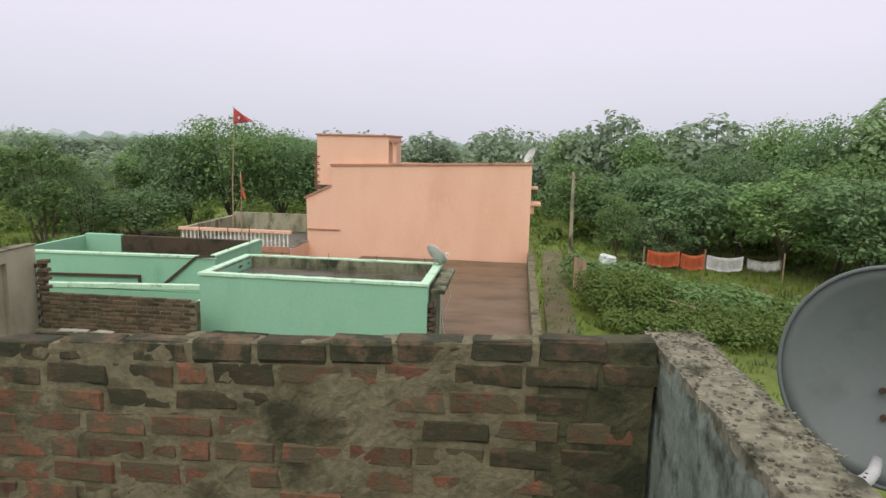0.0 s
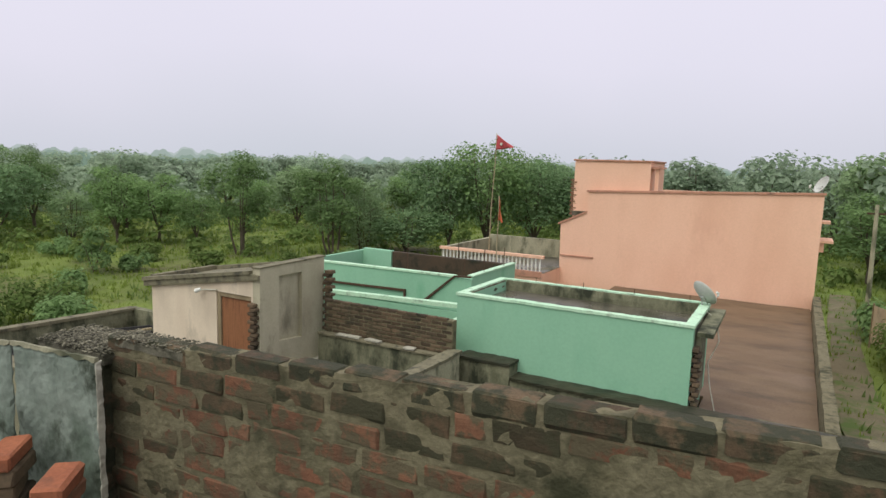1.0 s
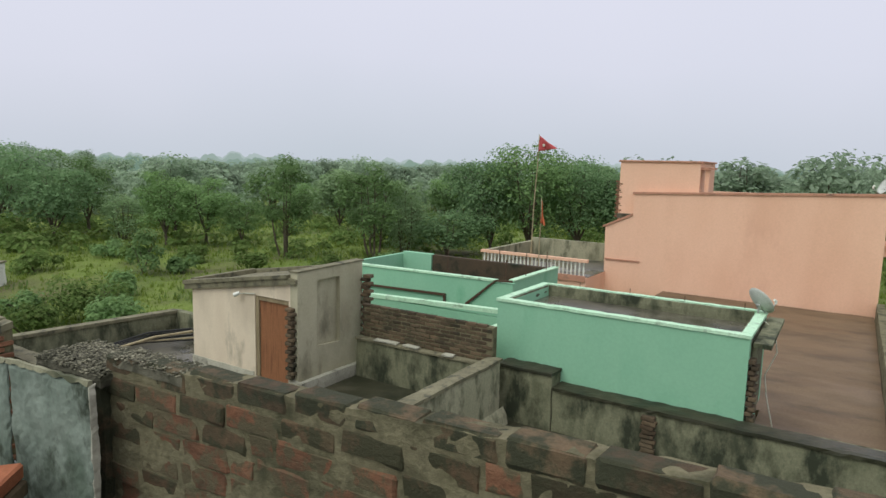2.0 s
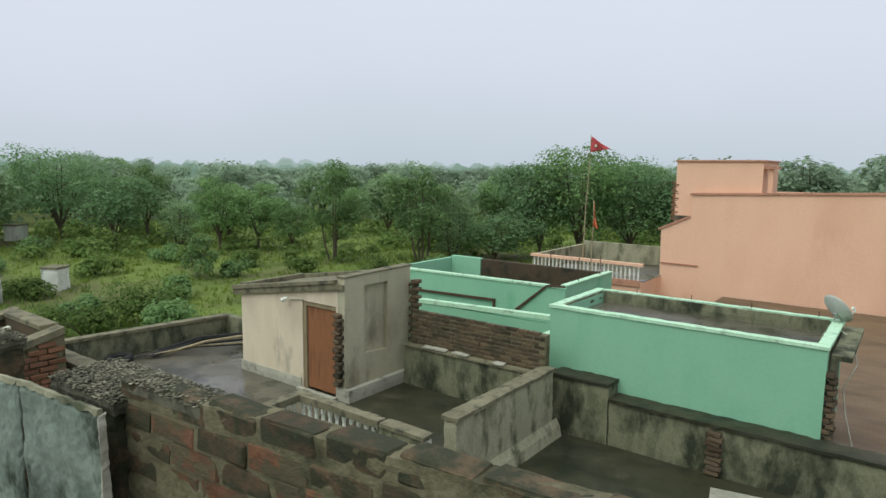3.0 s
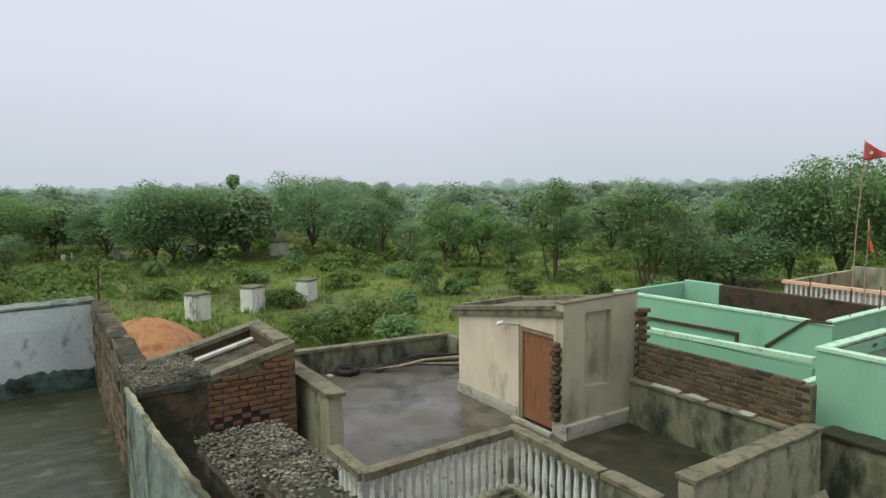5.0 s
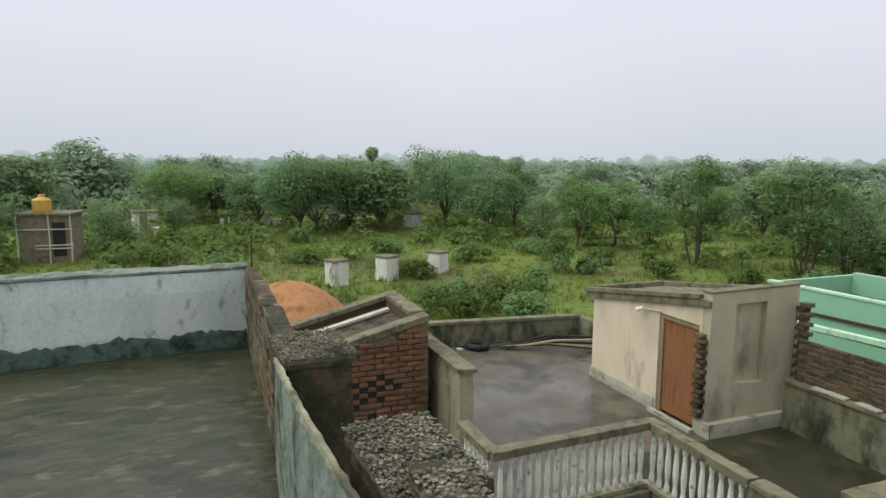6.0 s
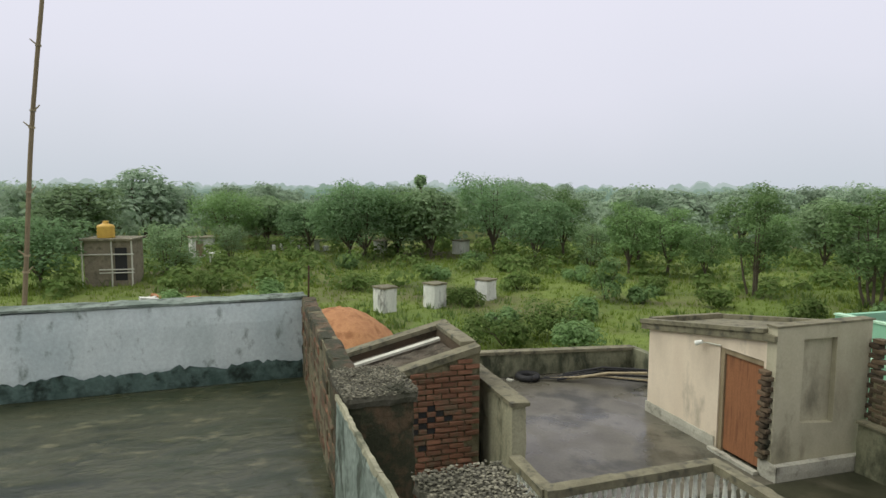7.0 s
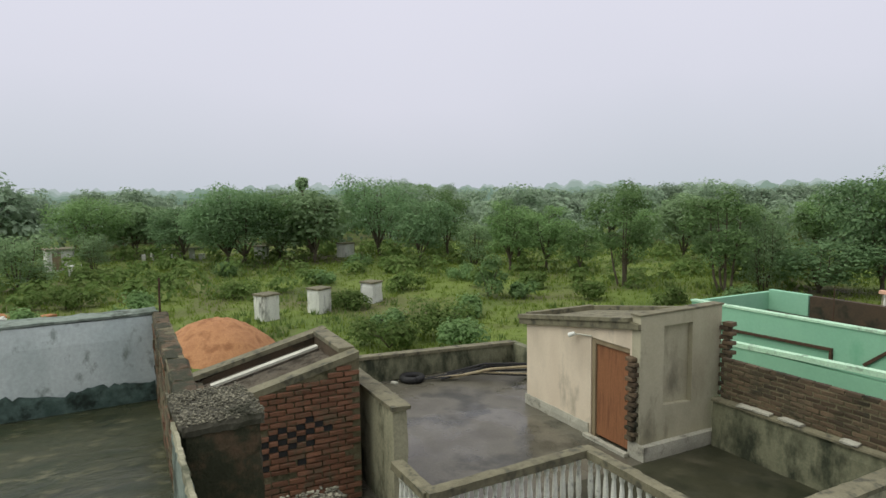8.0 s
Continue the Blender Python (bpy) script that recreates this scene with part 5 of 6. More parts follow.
rt = random.Random(99)
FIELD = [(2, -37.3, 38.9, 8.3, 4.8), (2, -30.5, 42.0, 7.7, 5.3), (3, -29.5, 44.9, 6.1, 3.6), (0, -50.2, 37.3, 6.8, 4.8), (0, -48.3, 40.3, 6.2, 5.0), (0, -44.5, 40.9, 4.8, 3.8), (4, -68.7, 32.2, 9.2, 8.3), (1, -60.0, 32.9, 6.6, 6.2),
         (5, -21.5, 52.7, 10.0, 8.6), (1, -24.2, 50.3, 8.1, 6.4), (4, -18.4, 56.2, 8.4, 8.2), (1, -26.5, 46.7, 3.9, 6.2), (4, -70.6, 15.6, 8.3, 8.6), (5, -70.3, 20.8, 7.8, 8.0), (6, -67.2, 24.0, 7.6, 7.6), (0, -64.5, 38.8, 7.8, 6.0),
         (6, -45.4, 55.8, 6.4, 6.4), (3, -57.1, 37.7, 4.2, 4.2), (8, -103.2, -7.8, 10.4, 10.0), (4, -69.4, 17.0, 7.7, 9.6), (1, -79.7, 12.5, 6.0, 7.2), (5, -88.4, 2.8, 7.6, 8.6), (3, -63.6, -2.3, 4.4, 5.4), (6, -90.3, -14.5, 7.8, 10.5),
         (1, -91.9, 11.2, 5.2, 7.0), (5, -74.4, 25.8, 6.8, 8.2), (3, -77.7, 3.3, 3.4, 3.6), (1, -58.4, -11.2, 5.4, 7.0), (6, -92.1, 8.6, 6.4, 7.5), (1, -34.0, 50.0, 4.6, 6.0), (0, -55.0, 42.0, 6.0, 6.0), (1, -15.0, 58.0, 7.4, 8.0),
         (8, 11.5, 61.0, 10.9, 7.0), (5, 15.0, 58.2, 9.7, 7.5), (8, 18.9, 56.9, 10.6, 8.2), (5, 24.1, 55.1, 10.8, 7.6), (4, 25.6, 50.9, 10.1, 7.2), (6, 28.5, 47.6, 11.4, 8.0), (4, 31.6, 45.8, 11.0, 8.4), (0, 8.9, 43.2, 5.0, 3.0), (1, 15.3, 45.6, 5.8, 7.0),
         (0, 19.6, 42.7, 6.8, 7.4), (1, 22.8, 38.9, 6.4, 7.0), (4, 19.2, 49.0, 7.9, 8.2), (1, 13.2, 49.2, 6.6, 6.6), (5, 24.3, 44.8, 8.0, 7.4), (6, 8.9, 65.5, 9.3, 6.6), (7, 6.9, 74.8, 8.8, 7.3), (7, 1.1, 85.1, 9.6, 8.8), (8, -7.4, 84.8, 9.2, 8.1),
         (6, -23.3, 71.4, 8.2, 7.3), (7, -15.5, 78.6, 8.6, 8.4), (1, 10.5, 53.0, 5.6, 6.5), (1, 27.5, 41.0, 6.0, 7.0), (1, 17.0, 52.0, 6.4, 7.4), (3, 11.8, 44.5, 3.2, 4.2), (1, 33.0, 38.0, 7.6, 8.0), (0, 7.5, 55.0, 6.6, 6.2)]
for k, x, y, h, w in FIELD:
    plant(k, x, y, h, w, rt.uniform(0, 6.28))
# belt of woods, denser with distance; beyond 100 m with haze-coloured leaves
for _ in range(235):
    a = radians(rt.uniform(-42, 122))
    r = rt.uniform(88, 168)
    x, y = -r * math.sin(a), r * math.cos(a)
    if -95 < x < -40 and -6 < y < 60 and r < 95:
        continue
    far = r > 100
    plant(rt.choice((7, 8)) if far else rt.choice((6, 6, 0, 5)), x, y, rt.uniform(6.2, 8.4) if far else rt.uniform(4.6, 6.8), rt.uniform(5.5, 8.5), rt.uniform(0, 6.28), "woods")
for k in range(9):
    KINDS[k][0].matrix_world = Matrix.Translation((-98 - 9 * k, 30 + 9 * k, GROUND))
    KINDS[k][0]["group"] = "woods"

# woods too far off to count
wood = ([], [])
for _ in range(900):
    a = radians(rt.uniform(-48, 130))
    r = 95 + 75 * rt.random()
    x, y = -r * math.sin(a), r * math.cos(a)
    rad = rt.uniform(1.6, 3.2)
    leaf_cloud(wood, rt, Vector((x, y, GROUND + rt.uniform(0.6, 4.2))), rad, 80, 0.55)
tagged(cloud_object("woods", wood, M_LEAF_HAZED), "dense distant woodland of mixed green trees, paled for haze", "woods", kind="stuff")
scrub = ([], [])
for _ in range(420):
    a = radians(rt.uniform(-45, 120))
    r = rt.uniform(52, 95)
    x, y = -r * math.sin(a), r * math.cos(a)
    leaf_cloud(scrub, rt, Vector((x, y, GROUND + rt.uniform(0.2, 0.9))), rt.uniform(0.6, 1.5), 70, 0.26)
tagged(cloud_object("scrub", scrub, M_SCRUB), "low green thorn scrub at the wood's edge", "scrub", kind="stuff")

# a toddy palm on the skyline
palm = thing("palm_tree", "tall palm with a round tuft of fan leaves", "palm tree", pose(-111.1, 36.7, GROUND))
bm = bmesh.new()
tube(bm, [(0.3 * math.sin(f * 2), 0, 9.0 * f) for f in (0, 0.25, 0.5, 0.75, 1)], 0.28, 8, 0.2)
part("trunk", bm, M_BARK, palm)
data = ([], [])
leaf_cloud(data, random.Random(4), Vector((0.27, 0, 9.1)), 0.95, 420, 0.42, 0.95)
cloud_object("crown", data, M_LEAF_PALE, palm)


def patch_cloud(name, mat, n_, region, size, lift, label, category, seed, clump=1, keep=None):
    rnd = random.Random(seed)
    data = ([], [])
    verts, faces = data
    for _ in range(n_):
        x, y = region(rnd)
        if keep and not keep(x, y):
            continue
        h = rnd.uniform(0.5, 1.2) * size
        z0 = GROUND + (0.5 * noise.noise(Vector((x * 0.03, y * 0.03, 1.7))) + 0.18 * noise.noise(Vector((x * 0.13, y * 0.13, 5.0))) if x * x + y * y > 500 else 0.0)
        for _ in range(clump):
            a = rnd.uniform(0, 6.28)
            w = h * 0.16
            px_, py_ = x + rnd.uniform(-1, 1) * size * 0.7, y + rnd.uniform(-1, 1) * size * 0.7
            i = len(verts)
            lx, ly = math.cos(a) * h * 0.5, math.sin(a) * h * 0.5
            verts += [(px_ - ly * 0.4, py_ + lx * 0.4, z0 - 0.05), (px_ + ly * 0.4, py_ - lx * 0.4, z0 - 0.05), (px_ + lx, py_ + ly, z0 + h)]
            faces.append((i, i + 1, i + 2))
    ob = cloud_object(name, data, mat)
    return tagged(ob, label, category, kind="stuff")


def polar(r0, r1, a0, a1):
    def pick(rnd):
        r = math.sqrt(rnd.uniform(r0 * r0, r1 * r1))
        a = radians(rnd.uniform(a0, a1))
        return -r * math.sin(a), r * math.cos(a)
    return pick


OUTSIDE = lambda x, y: not (-17 < x < 3 and -9 < y < 36)
patch_cloud("grass", M_GRASS, 26000, polar(16, 85, -45, 118), 0.28, 0, "rough green meadow grass in tufts", "grass", 61, 4, OUTSIDE)
patch_cloud("weeds", M_SCRUB, 9000, polar(18, 95, -45, 118), 0.45, 0, "rank weeds and low scrub", "weeds", 62, 5, lambda x, y: OUTSIDE(x, y) and noise.noise(Vector((x * 0.09, y * 0.09, 3))) > 0.12)


def bush(x, y, r, h, seed, leaf, label):
    rnd = random.Random(seed)
    t = thing("bush", label, "bush", pose(x, y, GROUND))
    bm = bmesh.new()
    for k in range(5):
        a = rnd.uniform(0, 6.28)
        tube(bm, [(0, 0, -0.2), (math.cos(a) * r * 0.3, math.sin(a) * r * 0.3, h * 0.5), (math.cos(a) * r * 0.6, math.sin(a) * r * 0.6, h * 0.8)], 0.03, 5, 0.01)
    part("stems", bm, M_BARK, t)
    data = ([], [])
    for k in range(9):
        a, f = rnd.uniform(0, 6.28), rnd.uniform(0, 1.0)
        leaf_cloud(data, rnd, Vector((math.cos(a) * r * f, math.sin(a) * r * f, h * rnd.uniform(0.15, 0.85))), r * rnd.uniform(0.22, 0.5), 150, 0.12)
    cloud_object("foliage", data, leaf, t)
    t["group"] = "field bushes"
    return t


for k, (x, y, r, h) in enumerate([(-39.7, 27.8, 1.4, 3.0), (-31.7, 19.4, 1.6, 2.0), (-33, 17, 1.5, 1.4), (-30.5, 15.4, 1.8, 1.3), (-38.5, 29.5, 1.0, 1.4), (-46, 24, 1.3, 1.6), (-35, 23, 1.2, 1.2), (-41, 33, 1.1, 1.7), (-48, 31, 1.3, 1.7), (-34.5, 33, 1.0, 1.6),
                                  (-53, 20, 1.5, 1.3), (-50, 12, 1.6, 1.1), (-47, 5, 1.5, 1.6), (-52, 1, 1.7, 1.8), (-44, -1, 1.4, 1.5), (-58, 8, 1.7, 1.5), (-62, 14, 1.6, 1.3), (-30, 36, 1.0, 1.5), (-27, 38, 1.2, 1.8), (-42, 18, 1.3, 1.0), (-28.5, 18.6, 1.4, 1.5),
                                  (-64, 3, 1.8, 1.6), (-40, 3, 1.2, 1.2), (-56, 30, 1.5, 1.9), (-61, 26, 1.6, 2.1), (-25, 40, 1.2, 1.6)]):
    bush(x, y, r * 1.15, h if k == 0 else h * 0.7, 200 + k, (M_LEAF, M_SCRUB)[k % 2], "low green bush in the rough pasture")


# white plastered field posts
def field_post(x, y, w, h, rz):
    t = thing("field_pillar", "stout white-plastered field pillar with a dark stained side", "pillar", pose(x, y, GROUND, 0, 0, rz), "white pillars in the pasture")
    part("shaft", worn_box(-w / 2, -w / 2, -0.4, w / 2, w / 2, h, 0.25, 0.03, 1.5, edge=0.04, seed=x), M_FIELD_WHITE, t)
    part("cap", worn_box(-w / 2 - 0.05, -w / 2 - 0.05, h, w / 2 + 0.05, w / 2 + 0.05, h + 0.13, 0.25, 0.02, edge=0.03), M_COPING, t, "darker weathered cap")
    return t


for x, y, w, h, rz in ((-41.2, 12.0, 1.15, 1.35, 22), (-41.7, 15.6, 1.15, 1.35, 25), (-43.4, 20.1, 1.15, 1.2, 28), (-70.6, 28.8, 1.5, 1.7, 30), (-74, 20, 1.2, 1.6, 30)):
    field_post(x, y, w, h, rz)
for k in range(7):
    gs = link("white_marker", worn_box(-0.3, -0.2, -0.2, 0.3, 0.2, 0.6 + 0.3 * (k % 3), 0.2, 0.03), M_FIELD_WHITE)
    gs.matrix_world = pose(-83.6 + 0.5 * k, 8.6 + 1.0 * k, GROUND, 0, 0, 20 * k)
    tagged(gs, "small whitewashed marker stone in the far field", "marker", "markers in the far field")

# water tank on a brick tower, hut and rubble
tower = thing("tank_tower", "square grey brick tower in scaffold poles carrying a water tank", "tower", pose(-58.6, -6.0, GROUND, 0, 0, -12))
part("wall", worn_box(-1.45, -1.75, -0.3, 1.45, 1.75, 3.55, 0.3, 0.02), material("grey_block", [(0.25, 0.215, 0.165), (0.19, 0.165, 0.13)], 0.95, 3, 20, 0.4, (0.12, 0.11, 0.08), 2, 0.4), tower, "grey-brown brick wall")
for y in (-1.85, 0.35, 1.85):
    bm = bmesh.new()
    tube(bm, [(1.62, y, -0.3), (1.60, y + 0.02, 1.9), (1.62, y, 3.75)], 0.06, 6)
    part("scaffold_pole", bm, M_STRIP, tower)
for z in (1.0, 1.25, 2.45):
    bm = bmesh.new()
    tube(bm, [(1.60, -2.1 if z > 2 else -0.6, z), (1.62, 2.0, z + 0.05)], 0.05, 6)
    part("scaffold_pole", bm, M_STRIP, tower)
part("roof", worn_box(-1.75, -2.0, 3.55, 1.75, 2.0, 3.72, 0.3, 0.02), M_COPING, tower)
# no hole here: a thin black panel gives the doorway its shade
part("opening", box(1.452, 0.55, 0.4, 1.48, 1.45, 3.0), M_BLACK, tower, "tall black panel painting a doorway's shade")
tank = thing("water_tank", "yellow ribbed plastic water tank", "water tank", pose(-58.3, -6.5, GROUND + 3.72))
bm = bmesh.new()
prof = [(0.62, 0), (0.68, 0.08), (0.62, 0.22), (0.69, 0.34), (0.62, 0.48), (0.69, 0.6), (0.62, 0.74), (0.68, 0.86), (0.60, 1.0), (0.3, 1.1), (0.22, 1.16), (0.22, 1.24)]
rings = [[bm.verts.new((r * math.cos(2 * math.pi * k / 20), r * math.sin(2 * math.pi * k / 20), z)) for k in range(20)] for r, z in prof]
for a, b in zip(rings, rings[1:]):
    for k in range(20):
        bm.faces.new((a[k], a[(k + 1) % 20], b[(k + 1) % 20], b[k]))
bm.faces.new(rings[-1])
part("shell", bm, M_TANK, tank, smooth=True)
part("lid", box(-0.2, -0.2, 1.24, 0.2, 0.2, 1.34, 0.02), M_TANK, tank)
hut = thing("field_hut", "small whitewashed hut with a flat grey roof", "hut", pose(-79.5, 0.2, GROUND, 0, 0, 10))
part("wall", box(-1.2, -1.25, -0.3, 1.2, 1.25, 2.0), M_FIELD_WHITE, hut)
part("roof", box(-1.4, -1.4, 2.0, 1.4, 1.4, 2.14), M_COPING, hut)
part("door", box(1.202, -0.8, 0, 1.24, 0.0, 1.7), M_WOOD, hut)
trough = link("cement_trough", worn_box(-0.9, -0.6, -0.2, 0.9, 0.6, 0.8, 0.3, 0.03), M_FIELD_WHITE)
trough.matrix_world = pose(-74, 1.6, GROUND)
tagged(trough, "low pale cement trough in the field", "trough")
heap = bmesh.new()
rr = [[heap.verts.new((math.cos(2 * math.pi * k / 40) * r * (1 + 0.18 * noise.noise(Vector((math.cos(k / 6.4) * 2, math.sin(k / 6.4) * 2, r)))), math.sin(2 * math.pi * k / 40) * r * 0.85, h + 0.12 * noise.noise(Vector((k * 0.7, r * 3, 0))))) for k in range(40)] for r, h in ((3.8, -0.3), (3.2, 0.3), (2.5, 0.8), (1.75, 1.22), (1.0, 1.5), (0.4, 1.58))]
for a, b in zip(rr, rr[1:]):
    for k in range(40):
        heap.faces.new((a[k], a[(k + 1) % 40], b[(k + 1) % 40], b[k]))
heap.faces.new(rr[-1])
hp = link("soil_mound", heap, M_SOIL, smooth=True)
hp.matrix_world = pose(-34.8, 7.8, GROUND - 0.2)
tagged(hp, "heap of bare orange-brown soil", "soil heap")
dr = thing("debris", "pale broken rubble lying in the scrub", "debris", pose(-48, -1.2, GROUND))
rd = random.Random(3)
for k in range(6):
    b = part("rubble_piece", worn_box(-0.6, -0.3, 0, 0.6, 0.3, 0.25 + 0.1 * (k % 3), 0.2, 0.05, seed=k), M_FIELD_WHITE if k % 2 else M_SOIL, dr)
    b.matrix_basis = pose(rd.uniform(-0.8, 0.8), rd.uniform(-1.6, 1.6), -0.05, 0, rd.uniform(-15, 15), rd.uniform(0, 180))

# lane, hedge, pole and washing beyond the salmon house
lift = lambda x, y: GROUND + 0.09 + (0.5 * noise.noise(Vector((x * 0.03, y * 0.03, 1.7))) + 0.18 * noise.noise(Vector((x * 0.13, y * 0.13, 5.0))) if x * x + y * y > 530 else 0.0)
lane = bmesh.new()
lp = [(3.4, 14, 0.9), (3.4, 20, 0.8), (3.5, 26.6, 0.7), (3.9, 33, 0.65), (4.4, 40, 0.7), (5.2, 48, 0.7)]
lp = [(x0 + (x1 - x0) * f, y0 + (y1 - y0) * f, w0 + (w1 - w0) * f) for (x0, y0, w0), (x1, y1, w1) in zip(lp, lp[1:]) for f in (0, 0.25, 0.5, 0.75)] + lp[-1:]
lr = [tuple(lane.verts.new((x + w * side * (1 + 0.25 * noise.noise(Vector((y, side, 0)))), y, lift(x, y) + 0.03 * (side == 0))) for side in (-1, 0, 1)) for x, y, w in lp]
for a, b in zip(lr, lr[1:]):
    lane.faces.new((a[0], a[1], b[1], b[0]))
    lane.faces.new((a[1], a[2], b[2], b[1]))
structure("road_lane", lane, M_PATH, "narrow trodden earth lane with grass edges", category="lane")
pole = thing("utility_pole", "tall grey cement utility pole by the lane", "utility pole", pose(5.3, 38.9, GROUND))
bm = bmesh.new()
tube(bm, [(0, 0, -0.3), (-0.05, 0, 3.2), (-0.1, 0, 6.4)], 0.13, 8, 0.09)
part("shaft", bm, M_GREY, pole)
part("crossarm", box(-0.5, -0.04, 5.9, 0.3, 0.04, 6.0), M_IRON, pole)
fence = thing("bamboo_fence", "low bamboo fence along the lane overgrown with creeper", "fence", pose(0, 0, GROUND))
for k in range(4):
    bm = bmesh.new()
    x, y = 5.2 + 1.5 * k, 36.0 - 2.2 * k
    tube(bm, [(x, y, -0.2), (x + 0.05, y, 0.9)], 0.04, 6)
    part("post", bm, M_WOOD, fence)
for z in (0.7,):
    bm = bmesh.new()
    tube(bm, [(5.1, 36.1, z), (7.5, 32.5, z + 0.08), (9.9, 29.0, z)], 0.035, 6)
    part("rail", bm, M_BAMBOO, fence)
hedge_data = ([], [])
rh = random.Random(17)
for k in range(90):
    x = rh.uniform(5.2, 17)
    y = 37.5 - 0.75 * (x - 5.2) + rh.uniform(-1.5, 1.5)
    leaf_cloud(hedge_data, rh, Vector((x, y, GROUND + rh.uniform(0.1, 1.0) * (1.0 if x < 9 else 0.5))), rh.uniform(0.5, 0.95), 150, 0.15)
hedge = tagged(cloud_object("hedge", hedge_data, M_LEAF, None), "overgrown green hedge of creepers beside the lane", "hedge", kind="stuff")


under = ([], [])
ru = random.Random(23)
for _ in range(330):
    a, r = radians(ru.uniform(11, 38)), ru.uniform(28, 36)
    x, y = r * math.sin(a), r * math.cos(a)
    leaf_cloud(under, ru, Vector((x, y, GROUND + ru.uniform(0.0, 0.3))), ru.uniform(0.3, 0.75), 95, 0.095)
for _ in range(34):
    x, y = ru.uniform(5.4, 9.0), ru.uniform(30.0, 34.0)
    leaf_cloud(under, ru, Vector((x, y, GROUND + ru.uniform(0.2, 1.2))), ru.uniform(0.45, 0.85), 200, 0.10)
tagged(cloud_object("undergrowth", under, M_SCRUB), "rank green weeds and creepers beyond the lane", "weeds", kind="stuff")


def washing(name, x, y, z, w, h, mat, label, seed):
    bm = bmesh.new()
    n_ = 18
    g = [[bm.verts.new((w * i / n_, 0.10 * math.sin(i * 1.3 + seed) * (j / 4), -h * j / 4 - 0.15 * math.sin(math.pi * i / n_))) for i in range(n_ + 1)] for j in range(5)]
    for a, b in zip(g, g[1:]):
        for i in range(n_):
            bm.faces.new((a[i], a[i + 1], b[i + 1], b[i]))
    bmesh.ops.solidify(bm, geom=bm.faces[:], thickness=0.012)
    ob = link(name, bm, mat, smooth=True)
    ob.matrix_world = pose(x, y, z, 0, 0, -6)
    return tagged(ob, label, "cloth", "washing hung along the line")


washing("hung_cloth", 10.1, 39.6, GROUND + 1.75, 1.9, 0.9, M_ORANGE, "long orange-red cloth hung over the hedge", 1)
washing("hung_cloth", 12.1, 39.4, GROUND + 1.65, 1.35, 0.9, M_ORANGE, "long orange-red cloth hung over the hedge", 2)
washing("hung_cloth", 13.6, 39.3, GROUND + 1.6, 2.1, 0.85, M_WHITE_CLOTH, "white patterned cloth hung over the hedge", 3)
washing("hung_cloth", 15.9, 39.1, GROUND + 1.5, 2.0, 0.65, M_WHITE_CLOTH, "white patterned cloth hung over the hedge", 4)
line = thing("washing_line", "thin line on wooden posts carrying washing", "washing line", pose(0, 0, GROUND))
for x, y in ((9.9, 39.65), (13.5, 39.35), (18.0, 38.9)):
    bm = bmesh.new()
    tube(bm, [(x, y, -0.2), (x, y, 1.9)], 0.05, 6)
    part("post", bm, M_WOOD, line)
bm = bmesh.new()
tube(bm, [(9.9, 39.65, 1.78), (11.7, 39.5, 1.70), (13.5, 39.35, 1.65), (15.8, 39.1, 1.58), (18.0, 38.9, 1.6)], 0.012, 5)
part("line", bm, M_IRON, line)
sack = link("white_sack", worn_box(-0.45, -0.3, 0, 0.45, 0.3, 0.6, 0.12, 0.06, 3, edge=0.1), M_TARP)
sack.matrix_world = pose(7.0, 36.4, GROUND + 1.25, 0, 12, 20)
tagged(sack, "pale full sack lying on the hedge", "sack")
screen = thing("cloth_screen", "pale ragged cloth screen hung by the lane", "screen", pose(5.0, 35.2, GROUND))
bm = bmesh.new()
g = [[bm.verts.new((0.5 * i / 8, -1.2 * i / 8 + 0.06 * math.sin(i * 2 + j), 1.9 - 1.7 * j / 6 - 0.1 * (i % 2) * (j == 6))) for i in range(9)] for j in range(7)]
for a, b in zip(g, g[1:]):
    for i in range(8):
        bm.faces.new((a[i], a[i + 1], b[i + 1], b[i]))
bmesh.ops.solidify(bm, geom=bm.faces[:], thickness=0.01)
part("cloth", bm, M_CREAM, screen)
bm = bmesh.new()
tube(bm, [(0, 0, -0.2), (0, 0, 2.0)], 0.04, 6)
part("post", bm, M_WOOD, screen)

# far tree lines on the horizon, with mist painted in as glow
def horizon(name, r, h0, h1, seed, colour, label):
    bm = bmesh.new()
    n_ = 1400
    prev = None
    for k in range(n_ + 1):
        a = radians(-70 + 225 * k / n_)
        x, y = -r * math.sin(a), r * math.cos(a)
        hh = h0 + (h1 - h0) * (0.5 + 0.5 * noise.noise(Vector((k * 0.02, seed, 0))))
        hh += r * (0.016 * abs(noise.noise(Vector((k * 0.085, seed, 2)))) + 0.007 * abs(noise.noise(Vector((k * 0.23, seed, 5)))) + 0.002 * noise.noise(Vector((k * 0.9, seed, 7))) - 0.004)
        cur = (bm.verts.new((x, y, GROUND - 2)), bm.verts.new((x, y, GROUND + hh)))
        if prev:
            bm.faces.new((prev[0], cur[0], cur[1], prev[1]))
        prev = cur
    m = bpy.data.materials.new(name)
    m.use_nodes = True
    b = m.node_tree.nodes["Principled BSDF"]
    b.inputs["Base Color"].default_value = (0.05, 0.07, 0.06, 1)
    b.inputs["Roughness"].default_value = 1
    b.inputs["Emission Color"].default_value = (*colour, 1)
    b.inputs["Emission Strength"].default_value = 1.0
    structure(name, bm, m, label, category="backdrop")


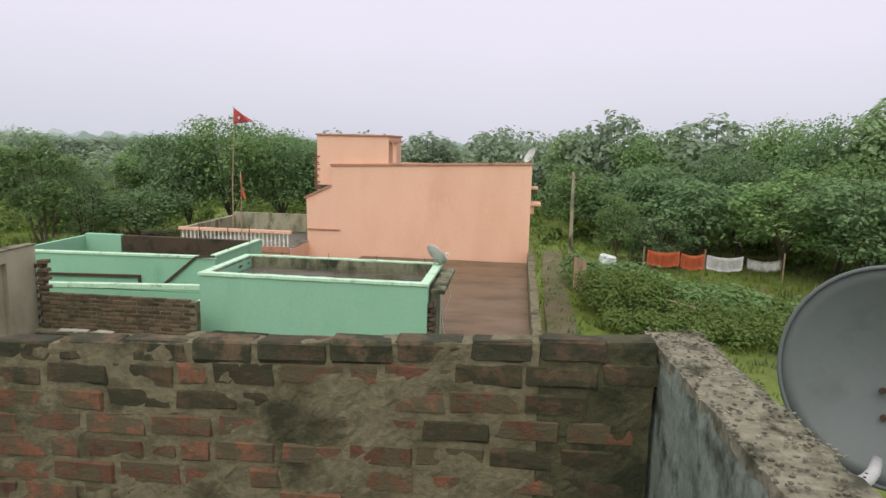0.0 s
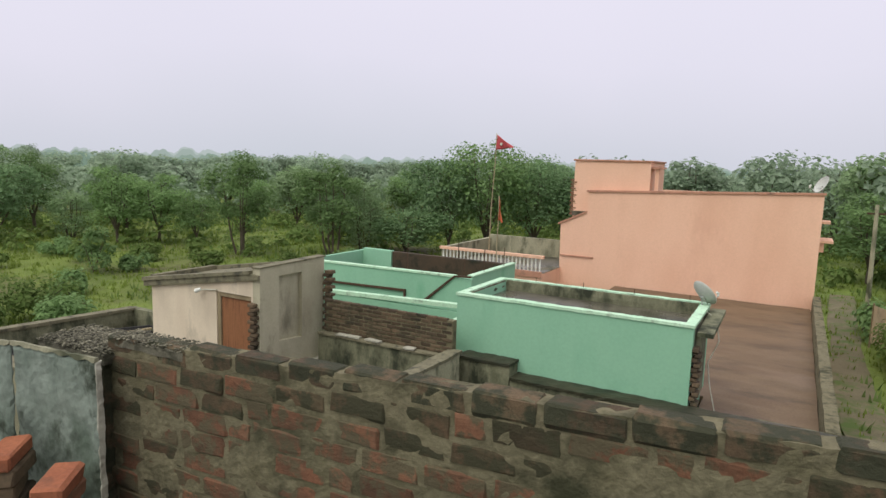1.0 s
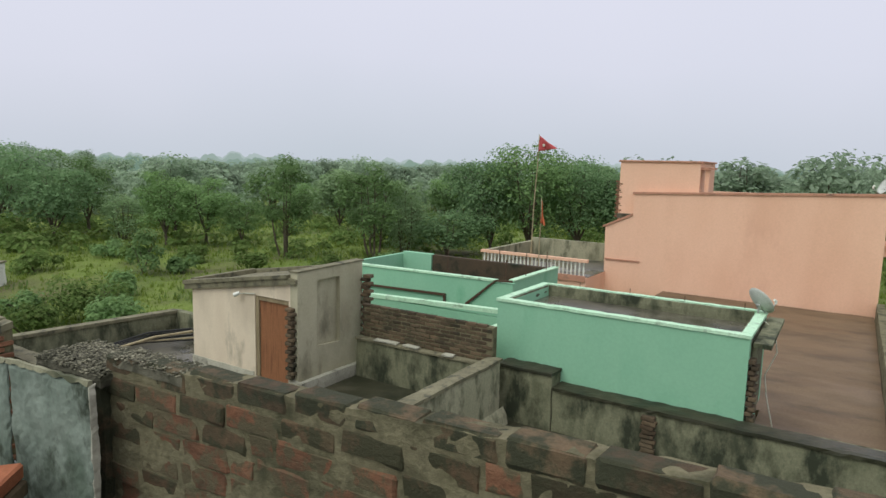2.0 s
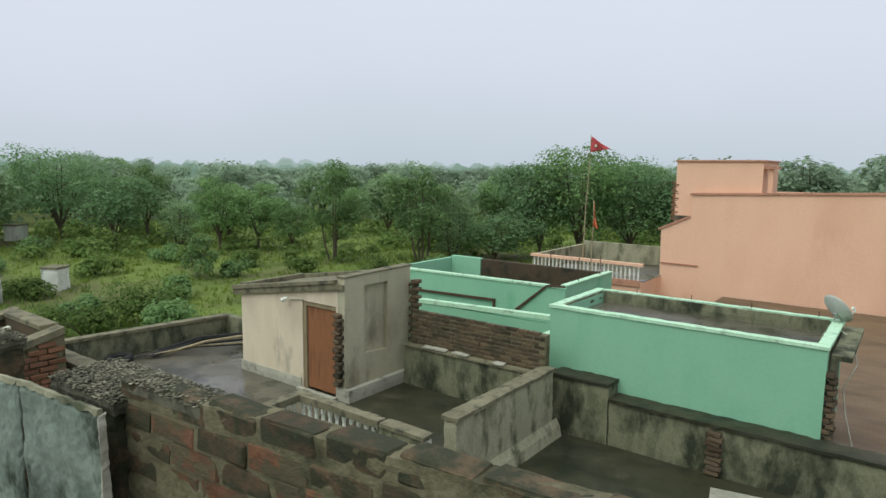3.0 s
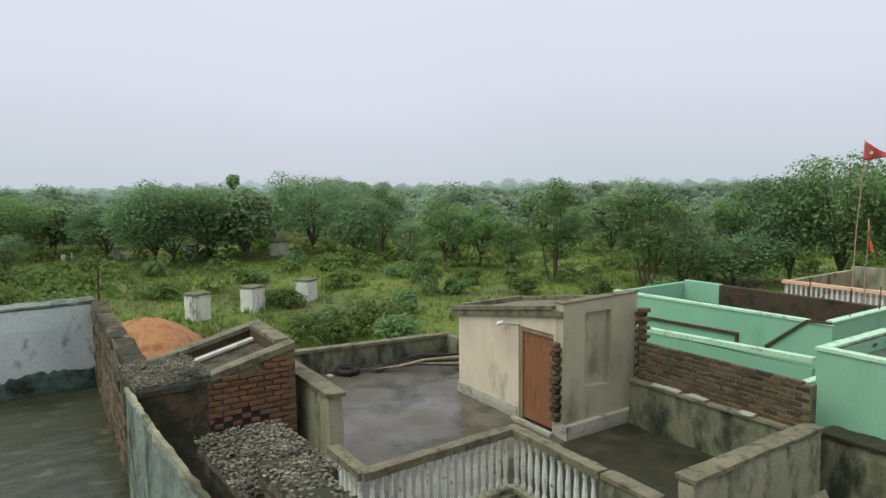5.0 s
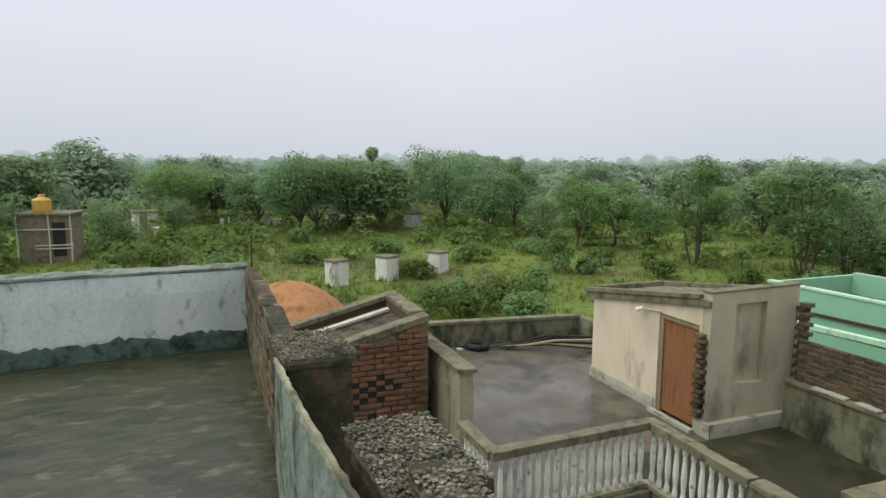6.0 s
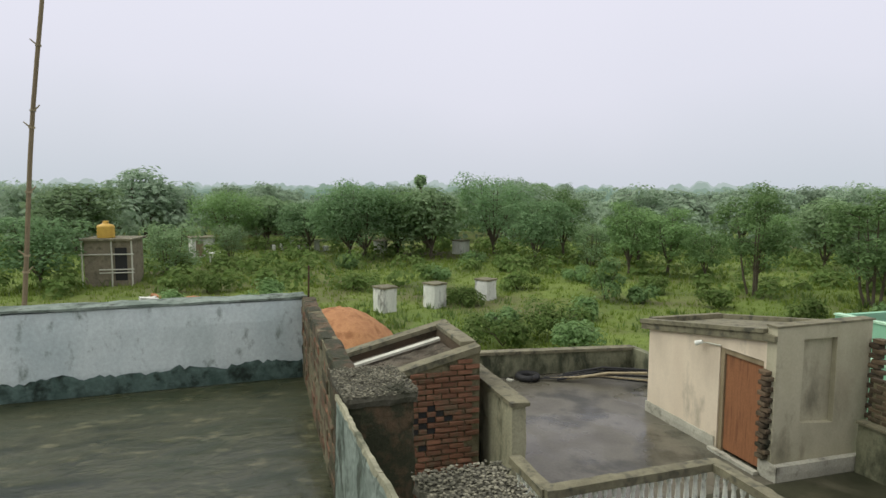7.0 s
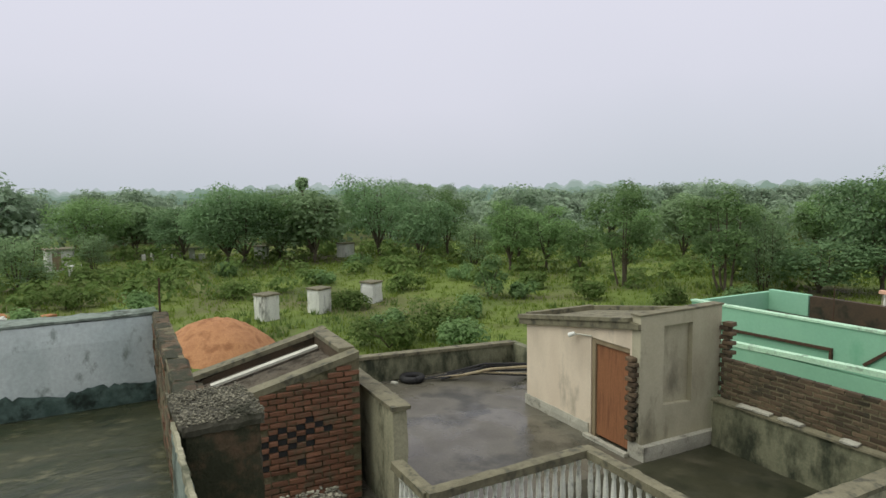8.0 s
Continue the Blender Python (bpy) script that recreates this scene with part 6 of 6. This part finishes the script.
# each strip glows paler with distance in place of thicker mist
horizon("backdrop_1", 180, 5.6, 8.2, 3.0, (0.125, 0.18, 0.14), "distant tree line, mist painted in")
horizon("backdrop_2", 240, 6.4, 9.0, 6.0, (0.18, 0.235, 0.20), "tree line farther off, mist painted in")
horizon("backdrop_3", 330, 7.2, 10.0, 8.0, (0.25, 0.295, 0.28), "pale tree line, mist painted in")
horizon("backdrop_4", 600, 8.5, 14.0, 9.0, (0.33, 0.365, 0.37), "palest tree line on the skyline, mist painted in")

# ---------------------------------------------------------------- brickwork laid piece by piece
brick_wall("wall_north", -2.94, 0.60, 2.34, 2.455, FLOOR, 0.66, 0.825, "old worn red brick parapet with mossy top and rough mortar", 11)
brick_wall("wall_north_2", -2.62, -0.01, 0, 0.12, FLOOR, 0.485, 0.525, "old brown brick parapet with rough mortar", 13).matrix_world = pose(-4.80, 2.31, 0, 0, 0, -3.3)
for k, (xa, xb, ya, yb, zt) in enumerate(((-3.39, -2.93, 2.30, 2.57, 0.560), (-4.85, -4.40, 2.29, 2.62, 0.487))):
    structure("wall_pier_%d" % (k + 1), worn_box(xa, ya + 0.004, FLOOR, xb, yb, zt, 0.05, 0.012, 6.0, edge=0.015, seed=k + 2.0), M_BRICK_TOP, "dark mossy brick pier at the wall's end", category="brick wall")


def rear_brickwork():
    t = thing("wall_rear_brick", "unplastered dark brown brick wall on the ledge", "brick wall", SITE, kind="structure")
    part("mortar", box(0.2, 1.715, -2.335, 3.44, 1.88, -1.63), M_MORTAR, t)
    rnd = random.Random(55)
    shapes = [brick_mesh("brick", 0.228, 0.10, 0.066, M_BRICK_DARK, 500 + k, 0.005, 0.008) for k in range(5)]
    z, c = -2.29, 0
    while z < -1.60:
        u = 0.25 + (0.12 if c % 2 else 0)
        while u < 3.36:
            lay(t, rnd.choice(shapes), (u, 1.755 + rnd.uniform(-0.006, 0.006), z), rnd.uniform(-0.02, 0.02))
            u += 0.245
        z += 0.083
        c += 1


rear_brickwork()


def pilaster():
    t = thing("wall_pilaster", "short toothed brick pilaster on the boundary wall", "brick wall", SITE, kind="structure")
    rnd = random.Random(56)
    shapes = [brick_mesh("brick", 0.24, 0.12, 0.07, M_BRICK_DARK, 540 + k, 0.008, 0.01) for k in range(4)]
    for c in range(9):
        lay(t, rnd.choice(shapes), (6.4 + 0.03 * (c % 2), 2.05, -3.50 + c * 0.083), rnd.uniform(-0.05, 0.05))


pilaster()
